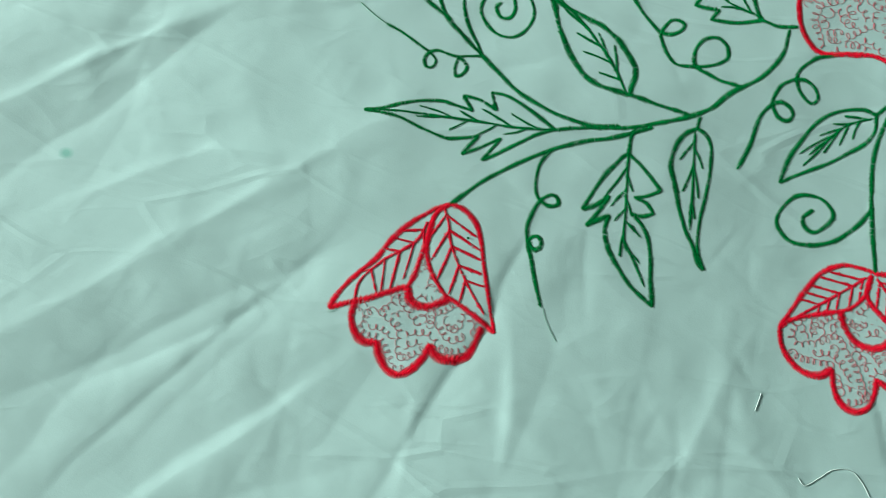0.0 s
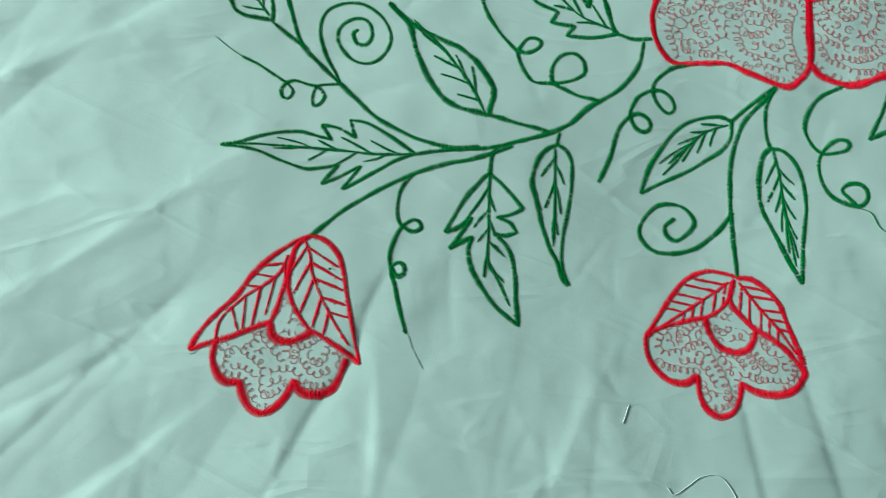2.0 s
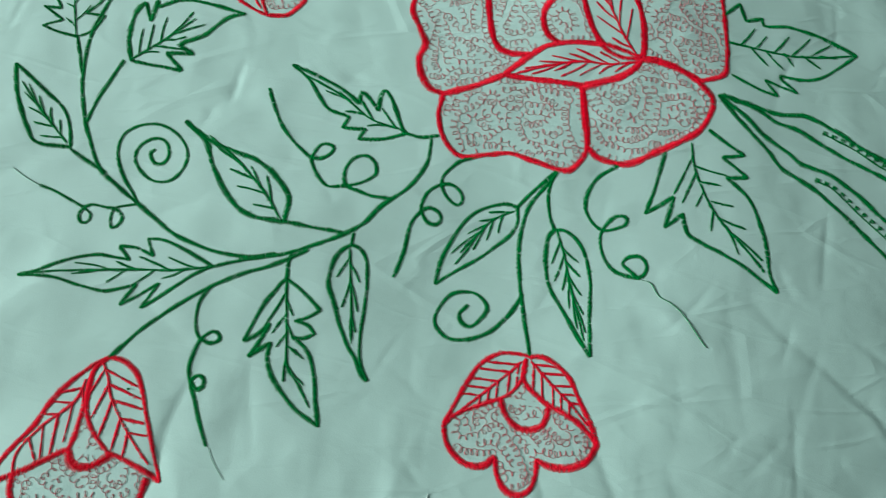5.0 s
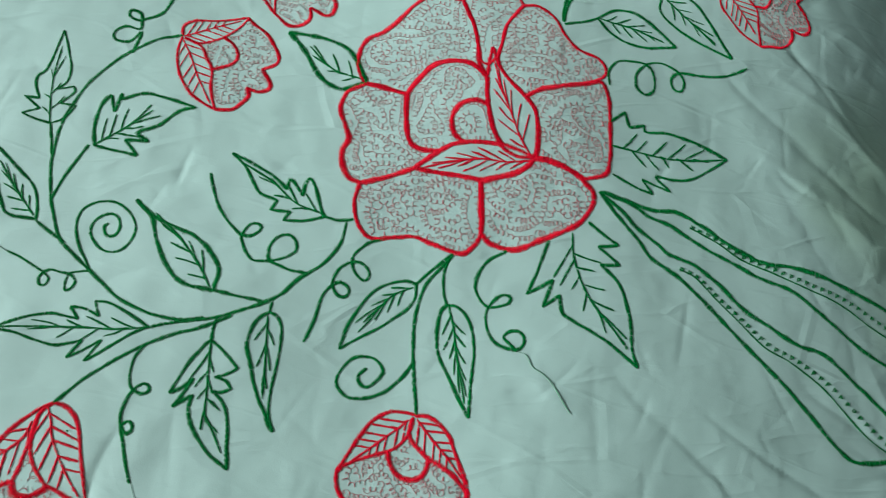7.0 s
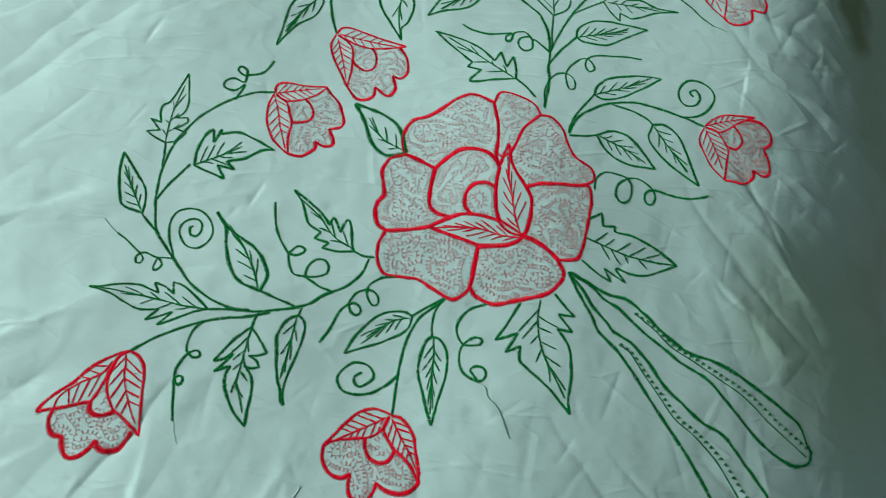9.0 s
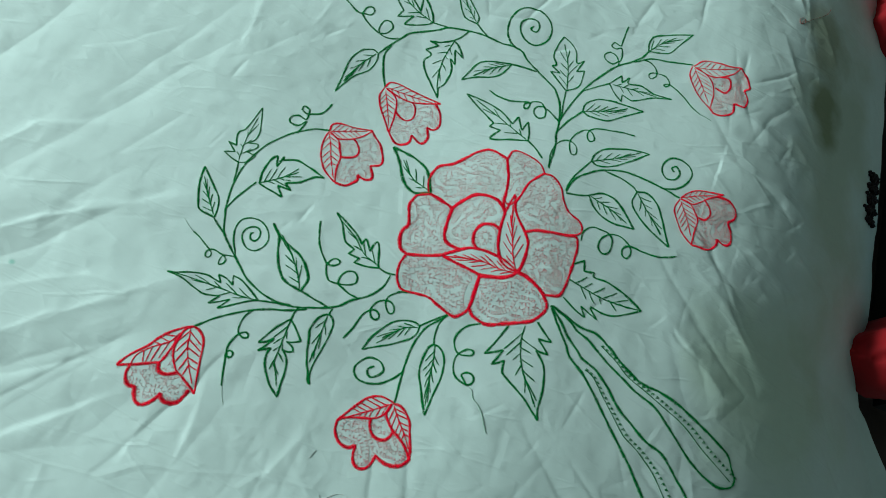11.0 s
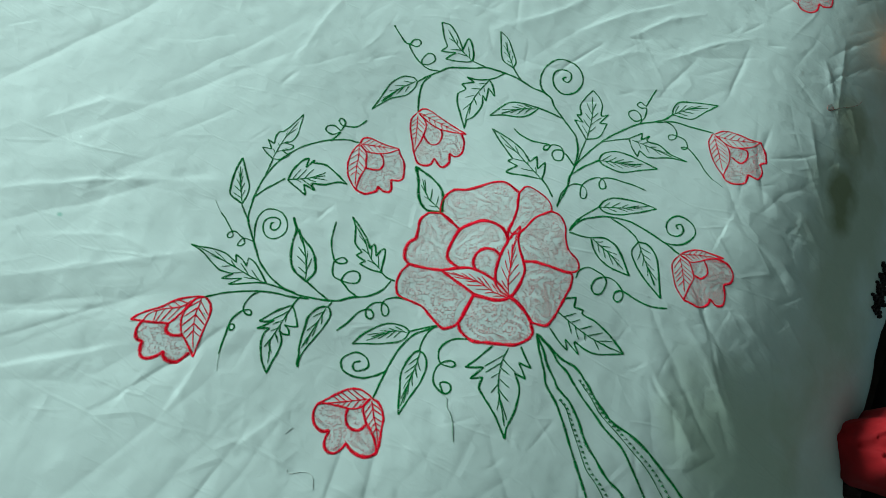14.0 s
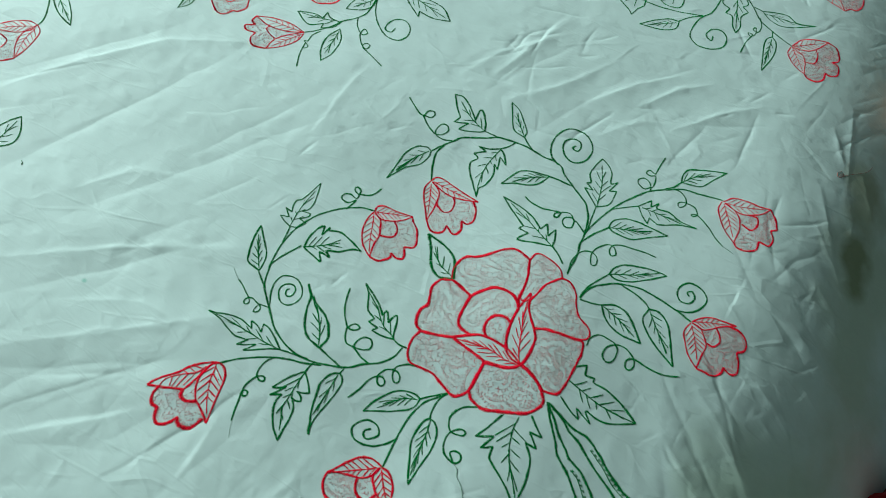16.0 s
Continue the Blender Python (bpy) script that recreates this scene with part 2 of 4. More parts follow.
# ridges: line (mm), reach of the gentle and of the steep side, height
RIDGES = (
    (((718, 778), (858, 769), (952, 737), (1064, 686)), 42, 17, 13),
    (((913, 681), (962, 656), (1063, 628)), 22, 10, 8),
    (((789, 618), (843, 617), (924, 593), (976, 559)), 24, 11, 6.5),
    (((757, 565), (846, 481), (930, 414)), 28, 13, 5),
    (((693, 438), (831, 349), (954, 344)), 32, 15, 6),
    (((854, 899), (913, 870), (955, 802)), 20, 10, 6),
    (((730, 902), (795, 877), (896, 856)), 22, 11, 5),
)
FAR_RIDGES = (
    (((774, 1322), (825, 1238)), 12, 6, 4),
    (((801, 1419), (847, 1200)), 12, 6, 4),
    (((791, 1135), (869, 991)), 14, 7, 3.5),
    (((877, 1246), (953, 1134)), 14, 7, 4),
    (((261, 1032), (336, 1152), (404, 1236)), 16, 8, 4),
    (((364, 1088), (420, 1194), (481, 1261)), 14, 7, 4),
    (((454, 1074), (545, 1202), (606, 1268)), 14, 7, 4),
    (((53, 982), (86, 1143), (106, 1256)), 20, 9, 4.5),
)
# thin pressed lines: line (mm), height
LEFT_LINES = (
    (((-446, 56), (-280, 197), (-113, 310)), 3.4),
    (((-758, 319), (-686, 474), (-589, 623), (-458, 712)), 4.2),
    (((-316, -54), (-186, 65), (-48, 190)), 2.6),
    (((-198, -153), (-109, -68), (-46, 1)), 2.4),
    (((-451, 239), (-395, 327), (-304, 368)), 2.4),
    (((-175, 611), (-193, 734), (-192, 839)), 2.0),
    (((-286, 67), (-186, 130), (-114, 136)), 2.6),
    (((-193, 450), (-120, 453), (-58, 476)), 1.8),
    (((-365, 212), (-265, 224), (-213, 253)), 2.0),
    (((-171, 79), (-127, 110), (-87, 129)), 0.9),
    (((-322, 166), (-265, 206), (-237, 237)), 1.2),
)
NEAR_LINES = (
    (((189, -56), (203, -7), (229, 58)), 1.7),
    (((71, -79), (69, -9), (57, 46)), 1.7),
    (((2, -92), (3, -18)), 1.7),
    (((269, -41), (214, 3)), 1.7),
    (((109, -48), (51, -13)), 1.7),
    (((480, 140), (454, 157), (415, 182)), 1.7),
    (((357, 120), (382, 162)), 1.3),
    (((242, -12), (224, 34)), 1.3),
    (((33, 123), (74, 134)), 0.6),
)
RIGHT_LINES = (
    (((-10, 934), (22, 1036), (133, 1203)), 3.0),
    (((105, 916), (196, 1046), (263, 1185)), 3.0),
    (((324, 959), (381, 1050), (459, 1097)), 2.4),
    (((722, 545), (801, 503), (862, 444)), 2.6),
    (((793, 504), (921, 410)), 3.0),
    (((828, 579), (932, 543)), 3.0),
)
# zones of small creases: x0, x1, y0, y1, how many, angle, spread, lengths, reaches, depths (mm)
CREASES = (
    (-1.1, 0.1, 0.30, 1.9, 140, 46, 30, (50, 300), (3, 11), (0.3, 1.7)),
    (-0.9, 0.0, -0.3, 0.40, 45, 36, 16, (80, 300), (6, 24), (0.3, 1.4)),
    (0.0, 0.95, 0.85, 1.9, 150, 54, 26, (50, 260), (3, 9), (0.5, 2.6)),
    (0.68, 1.14, 0.0, 1.2, 80, -38, 16, (80, 300), (3, 14), (0.4, 2.2)),
    (0.82, 1.05, 0.7, 1.5, 26, 70, 30, (40, 140), (4, 12), (0.6, 2.2)),
    (-0.15, 0.9, -0.05, 1.0, 320, 20, 80, (20, 110), (2, 6), (0.25, 0.85)),
)


def crease(h, x, y, length, angle, reach, other, depth, bend):
    """Press one valley with a sharp floor into the heights h."""
    c, s = math.cos(angle), math.sin(angle)
    wide = length / 2 + 0.02
    i0, i1 = np.searchsorted(GX, x - wide), np.searchsorted(GX, x + wide)
    j0, j1 = np.searchsorted(GY, y - wide), np.searchsorted(GY, y + wide)
    if i1 - i0 < 2 or j1 - j0 < 2:
        return
    px, py = XX[j0:j1, i0:i1] - x, YY[j0:j1, i0:i1] - y
    u = px * c + py * s
    d = -px * s + py * c + bend * u * u + 0.004 * N3(u * 22 + x * 50, u * 0 + y * 50)
    fade = np.clip(1 - (2 * u / length) ** 2, 0, 1) ** 1.2
    h[j0:j1, i0:i1] -= depth * fade * np.exp(-np.abs(d) / np.where(d > 0, reach, other))


def ridge(h, line, gentle, steep, high):
    """Raise a fold along a line that falls gently to its right and steeply to its left."""
    line = np.array(line, float) / 1000
    lo, hi = line.min(0) - 0.12, line.max(0) + 0.12
    i0, i1 = np.searchsorted(GX, (lo[0], hi[0]))
    j0, j1 = np.searchsorted(GY, (lo[1], hi[1]))
    px, py = XX[j0:j1, i0:i1], YY[j0:j1, i0:i1]
    best, side, along = np.full(px.shape, 9.0), np.zeros(px.shape), np.zeros(px.shape)
    lengths = np.hypot(*np.diff(line, axis=0).T)
    start = np.r_[0, np.cumsum(lengths)]
    for k, (a, b) in enumerate(zip(line, line[1:])):
        d = (b - a) / lengths[k]
        u = np.clip((px - a[0]) * d[0] + (py - a[1]) * d[1], 0, lengths[k])
        gap = np.hypot(px - a[0] - u * d[0], py - a[1] - u * d[1])
        near = gap < best
        best = np.where(near, gap, best)
        side = np.where(near, d[0] * (py - a[1]) - d[1] * (px - a[0]), side)
        along = np.where(near, start[k] + u, along)
    best = best + 0.003 * N3(px * 40, py * 40)
    fade = np.sin(math.pi * np.clip(0.08 + 0.84 * along / start[-1], 0, 1)) ** 0.8
    fade = fade * np.where((along <= 0) | (along >= start[-1]), np.exp(-np.abs(best) / 0.012), 1)
    h[j0:j1, i0:i1] += high / 1000 * fade * np.exp(-((np.abs(best) / np.where(side > 0, steep / 1000, gentle / 1000)) ** 1.3))


def relief():
    """Heights of the lying sheet's folds and creases, in metres."""
    h = 0.0022 * N1(XX * 2.2 + 9, YY * 2.2)
    calm = 0.25 + 0.75 * np.clip((0.15 - XX + 0.9 * np.abs(YY - 0.5)) * 1.4, 0, 1)
    wx, wy = XX + 0.05 * N1(XX * 3.1, YY * 3.1), YY + 0.05 * N2(XX * 3.1, YY * 3.1)
    a = 0.80
    u, v = wx * math.cos(a) + wy * math.sin(a), -wx * math.sin(a) + wy * math.cos(a)
    h = h + calm * (0.0013 * N2(u * 2.2, v * 7.0) + 0.0005 * N3(u * 5.0, v * 19.0))
    h = h + 0.00035 * N4(XX * 40, YY * 40) + 0.0006 * N5(XX * 17, YY * 17)
    for x0, y0, x1, y1, wide, deep in FOLDS + FAR_FOLDS:
        dx, dy = (x1 - x0) / 1000, (y1 - y0) / 1000
        length = math.hypot(dx, dy) * 1.25
        crease(h, (x0 + x1) / 2000, (y0 + y1) / 2000, length, math.atan2(dy, dx), wide / 1000, wide / 1600, 0.68 * deep / 1000, 0.0)
    for line, gentle, steep, high in RIDGES + FAR_RIDGES:
        ridge(h, line, gentle, steep, 0.68 * high)
    for line, high in LEFT_LINES + NEAR_LINES + RIGHT_LINES:
        ridge(h, line, 6 + 4 * high, 4 + high, 0.65 * high)
    dice = np.random.RandomState(29)
    for x0, x1, y0, y1, count, angle, spread, lengths, reaches, depths in CREASES:
        for _ in range(count):
            k = dice.uniform() ** 1.7
            length = (lengths[0] + (lengths[1] - lengths[0]) * k) / 1000
            reach = dice.uniform(*reaches) / 1000
            depth = (depths[0] + (depths[1] - depths[0]) * dice.uniform() ** 2) / 1000 * dice.choice((1, 1, 1, -0.6))
            crease(h, dice.uniform(x0, x1), dice.uniform(y0, y1), length, radians(angle + dice.normal() * spread), reach, reach * dice.uniform(0.3, 1.0), depth, dice.uniform(-1.2, 1.2))
    # pleats that fan out below the bouquet
    for k in range(16):
        turn = radians(-128 + 5.6 * k + dice.uniform(-3, 3))
        near, far_ = dice.uniform(0.36, 0.52), dice.uniform(0.62, 0.95)
        mid = (near + far_) / 2
        wide = dice.uniform(0.008, 0.030)
        crease(h, 0.22 + mid * math.cos(turn), 0.50 + mid * math.sin(turn), far_ - near, turn, wide, wide * dice.choice((0.2, 0.35, 2.5)), dice.uniform(0.0006, 0.0018), dice.uniform(-0.3, 0.3))
    return h


STEP = 0.0027
GX, GY = np.arange(-1.15, 1.60, STEP), np.arange(-0.52, 1.98, STEP)
XX, YY = np.meshgrid(GX, GY)
ZZ = relief() + lie(XX, YY)


def cloth_z(x, y):
    fx, fy = np.clip((x - GX[0]) / STEP, 0, len(GX) - 2), np.clip((y - GY[0]) / STEP, 0, len(GY) - 2)
    i, j = fx.astype(int), fy.astype(int)
    u, v = fx - i, fy - j
    return (ZZ[j, i] * (1 - u) + ZZ[j, i + 1] * u) * (1 - v) + (ZZ[j + 1, i] * (1 - u) + ZZ[j + 1, i + 1] * u) * v


def build_sheet():
    edge = edge_x(YY)
    s = XX - edge + 0.03
    bend = np.clip(s / 0.04, 0, 1.35)
    straight = np.clip(s - 0.04 * 1.35, 0, None)
    over = s > 0
    wave = 0.010 * N2(YY * 14, YY * 0 + 1) + 0.006 * N4(YY * 31, YY * 0 + 2)
    x = np.where(over, edge - 0.03 + 0.04 * np.sin(bend) + straight * math.cos(1.35) + wave * np.clip(s / 0.1, 0, 1), XX)
    z = np.where(over, ZZ - 0.04 * (1 - np.cos(bend)) - straight * math.sin(1.35), ZZ)
    ny, nx = XX.shape
    index = np.arange(ny * nx).reshape(ny, nx)
    quads = np.stack([index[:-1, :-1], index[:-1, 1:], index[1:, 1:], index[1:, :-1]], -1)
    keep = (s[:-1, 1:] < 0.13)
    quads = quads[keep]
    verts = np.stack([x, YY, z], -1).reshape(-1, 3)
    used = np.unique(quads)
    remap = np.zeros(len(verts), int)
    remap[used] = np.arange(len(used))
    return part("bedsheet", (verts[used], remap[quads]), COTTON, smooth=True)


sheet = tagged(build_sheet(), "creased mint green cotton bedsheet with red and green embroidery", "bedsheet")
mattress = tagged(part("mattress", slab(-1.13, -0.5, -0.38, 0.94, 1.96, -0.20, 0.03, 3), TICKING), "plain mattress under the green bedsheet", "mattress")
bed_base = tagged(part("bed_base", slab(-1.11, -0.48, FLOOR_Z, 0.94, 1.94, -0.382, 0.01), WOOD), "dark wooden bed base under the mattress", "bed")


# ---- embroidery ----
def runs_of(runs, step):
    """Smooth curves through the corners of each run (mm), as evenly spaced points in metres."""
    out, last = [], None
    for run in runs:
        p = np.array(([last] if last is not None else []) + list(run), float) / 1000
        last = run[-1]
        if len(p) < 2:
            continue
        e = np.vstack([2 * p[0] - p[1], p, 2 * p[-1] - p[-2]])
        t = np.linspace(0, 1, 12, endpoint=False)[:, None]
        fine = [0.5 * (2 * b + (c - a) * t + (2 * a - 5 * b + 4 * c - d) * t * t + (3 * b - a - 3 * c + d) * t ** 3) for a, b, c, d in zip(e, e[1:], e[2:], e[3:])]
        fine = np.vstack(fine + [p[-1:]])
        along = np.r_[0, np.cumsum(np.hypot(*np.diff(fine, axis=0).T))]
        n = max(3, int(along[-1] / step) + 1)
        at = np.linspace(0, along[-1], n)
        flat = np.stack([np.interp(at, along, fine[:, 0]), np.interp(at, along, fine[:, 1])], -1)
        # moved outward to make up for the added dip, as the camera sees it
        out.append(flat + (flat - (0.36, 0.02)) * (sag(flat[:, 0], flat[:, 1]) / 0.85)[:, None])
    return out


rng = np.random.RandomState(11)


def satin(runs, width, pitch=0.54, thick=0.5, slant=0.9, ragged=0.15, wander=0.30, gaps=0.962):
    """Stitches laid side by side across a line. Each is a low ridge of thread. width and pitch in mm."""
    verts, faces, base = [], [], 0
    quad = np.array([(3 * r + c, 3 * r + c + 1, 3 * r + c + 4, 3 * r + c + 3) for r in range(2) for c in range(2)])
    for p in runs_of(runs, pitch / 1000):
        n = len(p)
        t = np.gradient(p, axis=0)
        t /= np.maximum(np.hypot(*t.T), 1e-9)[:, None]
        across = np.stack([-t[:, 1], t[:, 0]], -1)
        taper = 0.7 + 0.3 * np.clip(np.minimum(np.arange(n), np.arange(n)[::-1]) / 5, 0, 1)
        knots = max(3, int(n * pitch / 9))
        drift = 1.12 + wander * np.interp(np.arange(n), np.linspace(0, n, knots), rng.uniform(-1, 1, knots))
        shift = 0.10 * width / 1000 * np.interp(np.arange(n), np.linspace(0, n, knots), rng.uniform(-1, 1, knots))
        w = width / 2000 * taper * drift
        flip = (np.where(np.arange(n) % 2, 1, -1) * slant + rng.uniform(-0.5, 0.5, n)) * pitch / 1000
        half = pitch / 2000 * rng.uniform(1.05, 1.5, n)
        high = thick / 1000 * rng.uniform(0.8, 1.15, n)
        rows = []
        for side in (-1.0, 0.0, 1.0):
            end = abs(side) > 0.5
            reach = side * w * (1 + ragged * rng.uniform(-1, 1, n) + 2.6 * ragged * (rng.uniform(0, 1, n) > 0.95)) + shift
            mid = p + across * reach[:, None] + t * (flip * side * 0.5)[:, None]
            for cut in (-1, 0, 1):
                q = mid + t * (cut * half * (0.6 if end else 1.0))[:, None]
                z = cloth_z(q[:, 0], q[:, 1]) + 0.00025 + high * (0.25 if end else 1.0) * (1.0 if cut == 0 else 0.55)
                rows.append(np.column_stack([q, z]))
        v = np.stack(rows, 1).reshape(-1, 3)
        skip = rng.uniform(0, 1, n) > gaps
        f = (np.arange(n)[~skip][:, None, None] * 9 + quad[None]).reshape(-1, 4) + base
        verts.append(v), faces.append(f)
        base += len(v)
    return np.vstack(verts), np.vstack(faces)


def cord(lines, width, lift=0.35):
    """Single threads lying on the cloth, three-sided. lines: point arrays in metres; width in mm."""
    verts, faces, base = [], [], 0
    r = width / 2000
    for p in lines:
        n = len(p)
        if n < 3:
            continue
        t = np.gradient(p, axis=0)
        t /= np.maximum(np.hypot(*t.T), 1e-9)[:, None]
        across = np.stack([-t[:, 1], t[:, 0]], -1) * r
        z = cloth_z(p[:, 0], p[:, 1]) + 0.0003
        a = np.column_stack([p - across, z])
        b = np.column_stack([p, z + 2 * r + lift / 1000])
        c = np.column_stack([p + across, z])
        v = np.stack([a, b, c], 1).reshape(-1, 3)
        k = np.arange(n - 1)[:, None] * 3 + base
        f = np.concatenate([np.hstack([k, k + 3, k + 4, k + 1]), np.hstack([k + 1, k + 4, k + 5, k + 2])])
        verts.append(v), faces.append(f)
        base += len(v)
    return (np.vstack(verts), np.vstack(faces)) if verts else (np.zeros((0, 3)), np.zeros((0, 4), int))


def within(p, poly):
    x, y = p[:, :1], p[:, 1:]
    a, b = poly, np.roll(poly, -1, 0)
    cross = ((a[:, 1] > y) != (b[:, 1] > y)) & (x < (b[:, 0] - a[:, 0]) * (y - a[:, 1]) / np.where(b[:, 1] == a[:, 1], 1e-9, b[:, 1] - a[:, 1]) + a[:, 0])
    inside = cross.sum(1) % 2 == 1
    d = b - a
    s = np.clip(((p[:, None] - a) * d).sum(-1) / np.maximum((d * d).sum(-1), 1e-12), 0, 1)
    gap = np.hypot(*np.moveaxis(p[:, None] - a - s[..., None] * d, -1, 0)).min(1)
    return inside, gap


def curls(poly, size=2.3, pace=5.6, row=8.8, inset=3.7):
    """Little loops along evenly spaced lines that follow the rim of an area and wander in its middle."""
    poly = np.asarray(poly)
    cell = 0.0015
    lo, hi = poly.min(0) - 0.003, poly.max(0) + 0.003
    gx, gy = np.arange(lo[0], hi[0], cell), np.arange(lo[1], hi[1], cell)
    px, py = np.meshgrid(gx, gy)
    spots = np.column_stack([px.ravel(), py.ravel()])
    inside, gap = within(spots, poly)
    depth = np.where(inside, gap, -gap).reshape(px.shape)
    soft = depth.copy()
    for _ in range(6):
        q = np.pad(soft, 1, mode="edge")
        soft = (q[1:-1, 1:-1] * 2 + q[:-2, 1:-1] + q[2:, 1:-1] + q[1:-1, :-2] + q[1:-1, 2:]) / 6
    dy, dx = np.gradient(soft)
    roam = 1.9 * N3(px * 62 + poly[0, 0] * 90, py * 62) * np.clip(depth / 0.016, 0.08, 1)
    way = np.arctan2(dx, -dy) + roam
    ways = np.stack([np.cos(way), np.sin(way)], -1)
    inset, row, stride = inset / 1000, row / 1000, 0.001

    def cell_of(p):
        return min(len(gy) - 1, max(0, int((p[1] - lo[1]) / cell))), min(len(gx) - 1, max(0, int((p[0] - lo[0]) / cell)))

    placed, lines = np.full((1, 2), 9.0), []
    ranks = np.argsort(depth.ravel() + rng.uniform(0, 0.002, depth.size))
    for seed in spots[[k for k in ranks if depth.ravel()[k] > inset]]:
        if np.hypot(*(placed - seed).T).min() < 0.85 * row:
            continue
        halves = []
        for sense in (1, -1):
            p, last, trail = seed.copy(), None, [seed.copy()]
            for _ in range(260):
                d = ways[cell_of(p)] * sense
                if last is not None:
                    d = d if d @ last > 0 else -d
                    d = 0.6 * last + 0.4 * d
                    d = d / np.hypot(*d)
                p = p + d * stride
                last = d
                if depth[cell_of(p)] < inset * 0.8 or np.hypot(*(placed - p).T).min() < 0.58 * row:
                    break
                own = np.array((halves[0] if halves else []) + trail)[:-14 if not halves else None]
                if not halves and len(own) and np.hypot(*(own - p).T).min() < 0.58 * row:
                    break
                if halves and len(trail) > 14 and np.hypot(*(np.array(halves[0] + trail[:-14]) - p).T).min() < 0.58 * row:
                    break
                trail.append(p.copy())
            halves.append(trail)
        line = np.array(halves[1][::-1] + halves[0][1:])
        if len(line) < 7:
            continue
        placed = np.vstack([placed, line])
        n = len(line) * 5
        at = np.linspace(0, len(line) - 1, n)
        mid = np.column_stack([np.interp(at, np.arange(len(line)), line[:, 0]), np.interp(at, np.arange(len(line)), line[:, 1])])
        t = np.gradient(mid, axis=0)
        t /= np.maximum(np.hypot(*t.T), 1e-9)[:, None]
        knots = np.linspace(0, n, max(4, n // 24))
        wob = lambda a, b: np.interp(np.arange(n), knots, rng.uniform(a, b, len(knots)))
        phase = np.cumsum(2 * math.pi * 0.2 / pace * wob(0.7, 1.35)) + rng.uniform(0, 6)
        r = size / 1000 * wob(0.65, 1.25)
        side = rng.choice((-1, 1))
        across = np.stack([-t[:, 1], t[:, 0]], -1) * side
        lines.append(mid + t * (r * 0.95 * np.cos(phase))[:, None] + across * (r * 1.2 * np.sin(phase) + 0.0007 * wob(-1, 1))[:, None])
    return cord(lines, 0.32, -0.1)


def outline(*paths):
    return np.vstack([q for p in paths for q in runs_of(p, 0.003)])


def stem(width, runs):
    part("stem", satin(runs, width), GREEN, sheet)


def tendril(width, runs):
    part("tendril", satin(runs, width), GREEN, sheet)


def loose_thread(width, runs):
    part("loose_thread", cord(runs_of(runs, 0.002), 0.5 * width), GREEN, sheet, "loose end of dark green thread")


def veins_of(left, right, mid, pairs, width, mat, parent):
    m = outline(mid)
    a, b = outline(left), outline(right)
    part("midrib", satin(mid, width, 0.95, ragged=0.22), mat, parent)
    for k in range(pairs):
        s = 0.08 + 0.66 * k / max(1, pairs)
        for side, way in ((a, 0.02), (b, 0.09)):
            root = m[int(min(0.98, s + way) * (len(m) - 1))]
            ahead = m[int(min(1.0, s + way + 0.2) * (len(m) - 1))]
            rim = side[int(min(0.97, s + way + 0.22) * (len(side) - 1))]
            end = ahead * 0.25 + rim * 0.75
            end = root + (end - root) * rng.uniform(0.62, 0.92)
            bow = (root + end) / 2 + np.array([rng.uniform(-1, 1), rng.uniform(-1, 1)]) * 0.0009
            if np.hypot(*(end - root)) > 0.004:
                part("vein", satin([[tuple(root * 1000), tuple(bow * 1000), tuple(end * 1000)]], width * 0.92, 0.95, ragged=0.22), mat, parent)


def leaf_of(name, width, left, right, mid, pairs, mat, rib):
    v1, f1 = satin(left, width)
    v2, f2 = satin(right, width * rng.uniform(0.8, 1.0))
    ob = part(name, (np.vstack([v1, v2]), np.vstack([f1, f2 + len(v1)])), mat, sheet)
    veins_of(left, right, mid, pairs, rib, mat, ob)


def leaf(width, left, right, mid, pairs):
    leaf_of("leaf", width, left, right, mid, pairs, GREEN, min(2.1, width * 0.62))


def toothed_leaf(width, left, right, mid, pairs):
    leaf_of("toothed_leaf", width, left, right, mid, pairs, GREEN, min(2.1, width * 0.62))


def rose_leaf(width, left, right, mid, pairs):
    leaf_of("rose_leaf", width, left, right, mid, pairs, RED, 2.0)


def petal(width, runs):
    ob = part("rose_petal", satin(runs, width, 0.46, 0.6, ragged=0.06, gaps=0.995), RED, sheet, "rose petal outlined in bright red satin stitch")
    part("filling", curls(outline(runs)), MAROON, ob, "fine dark red looped stitching")


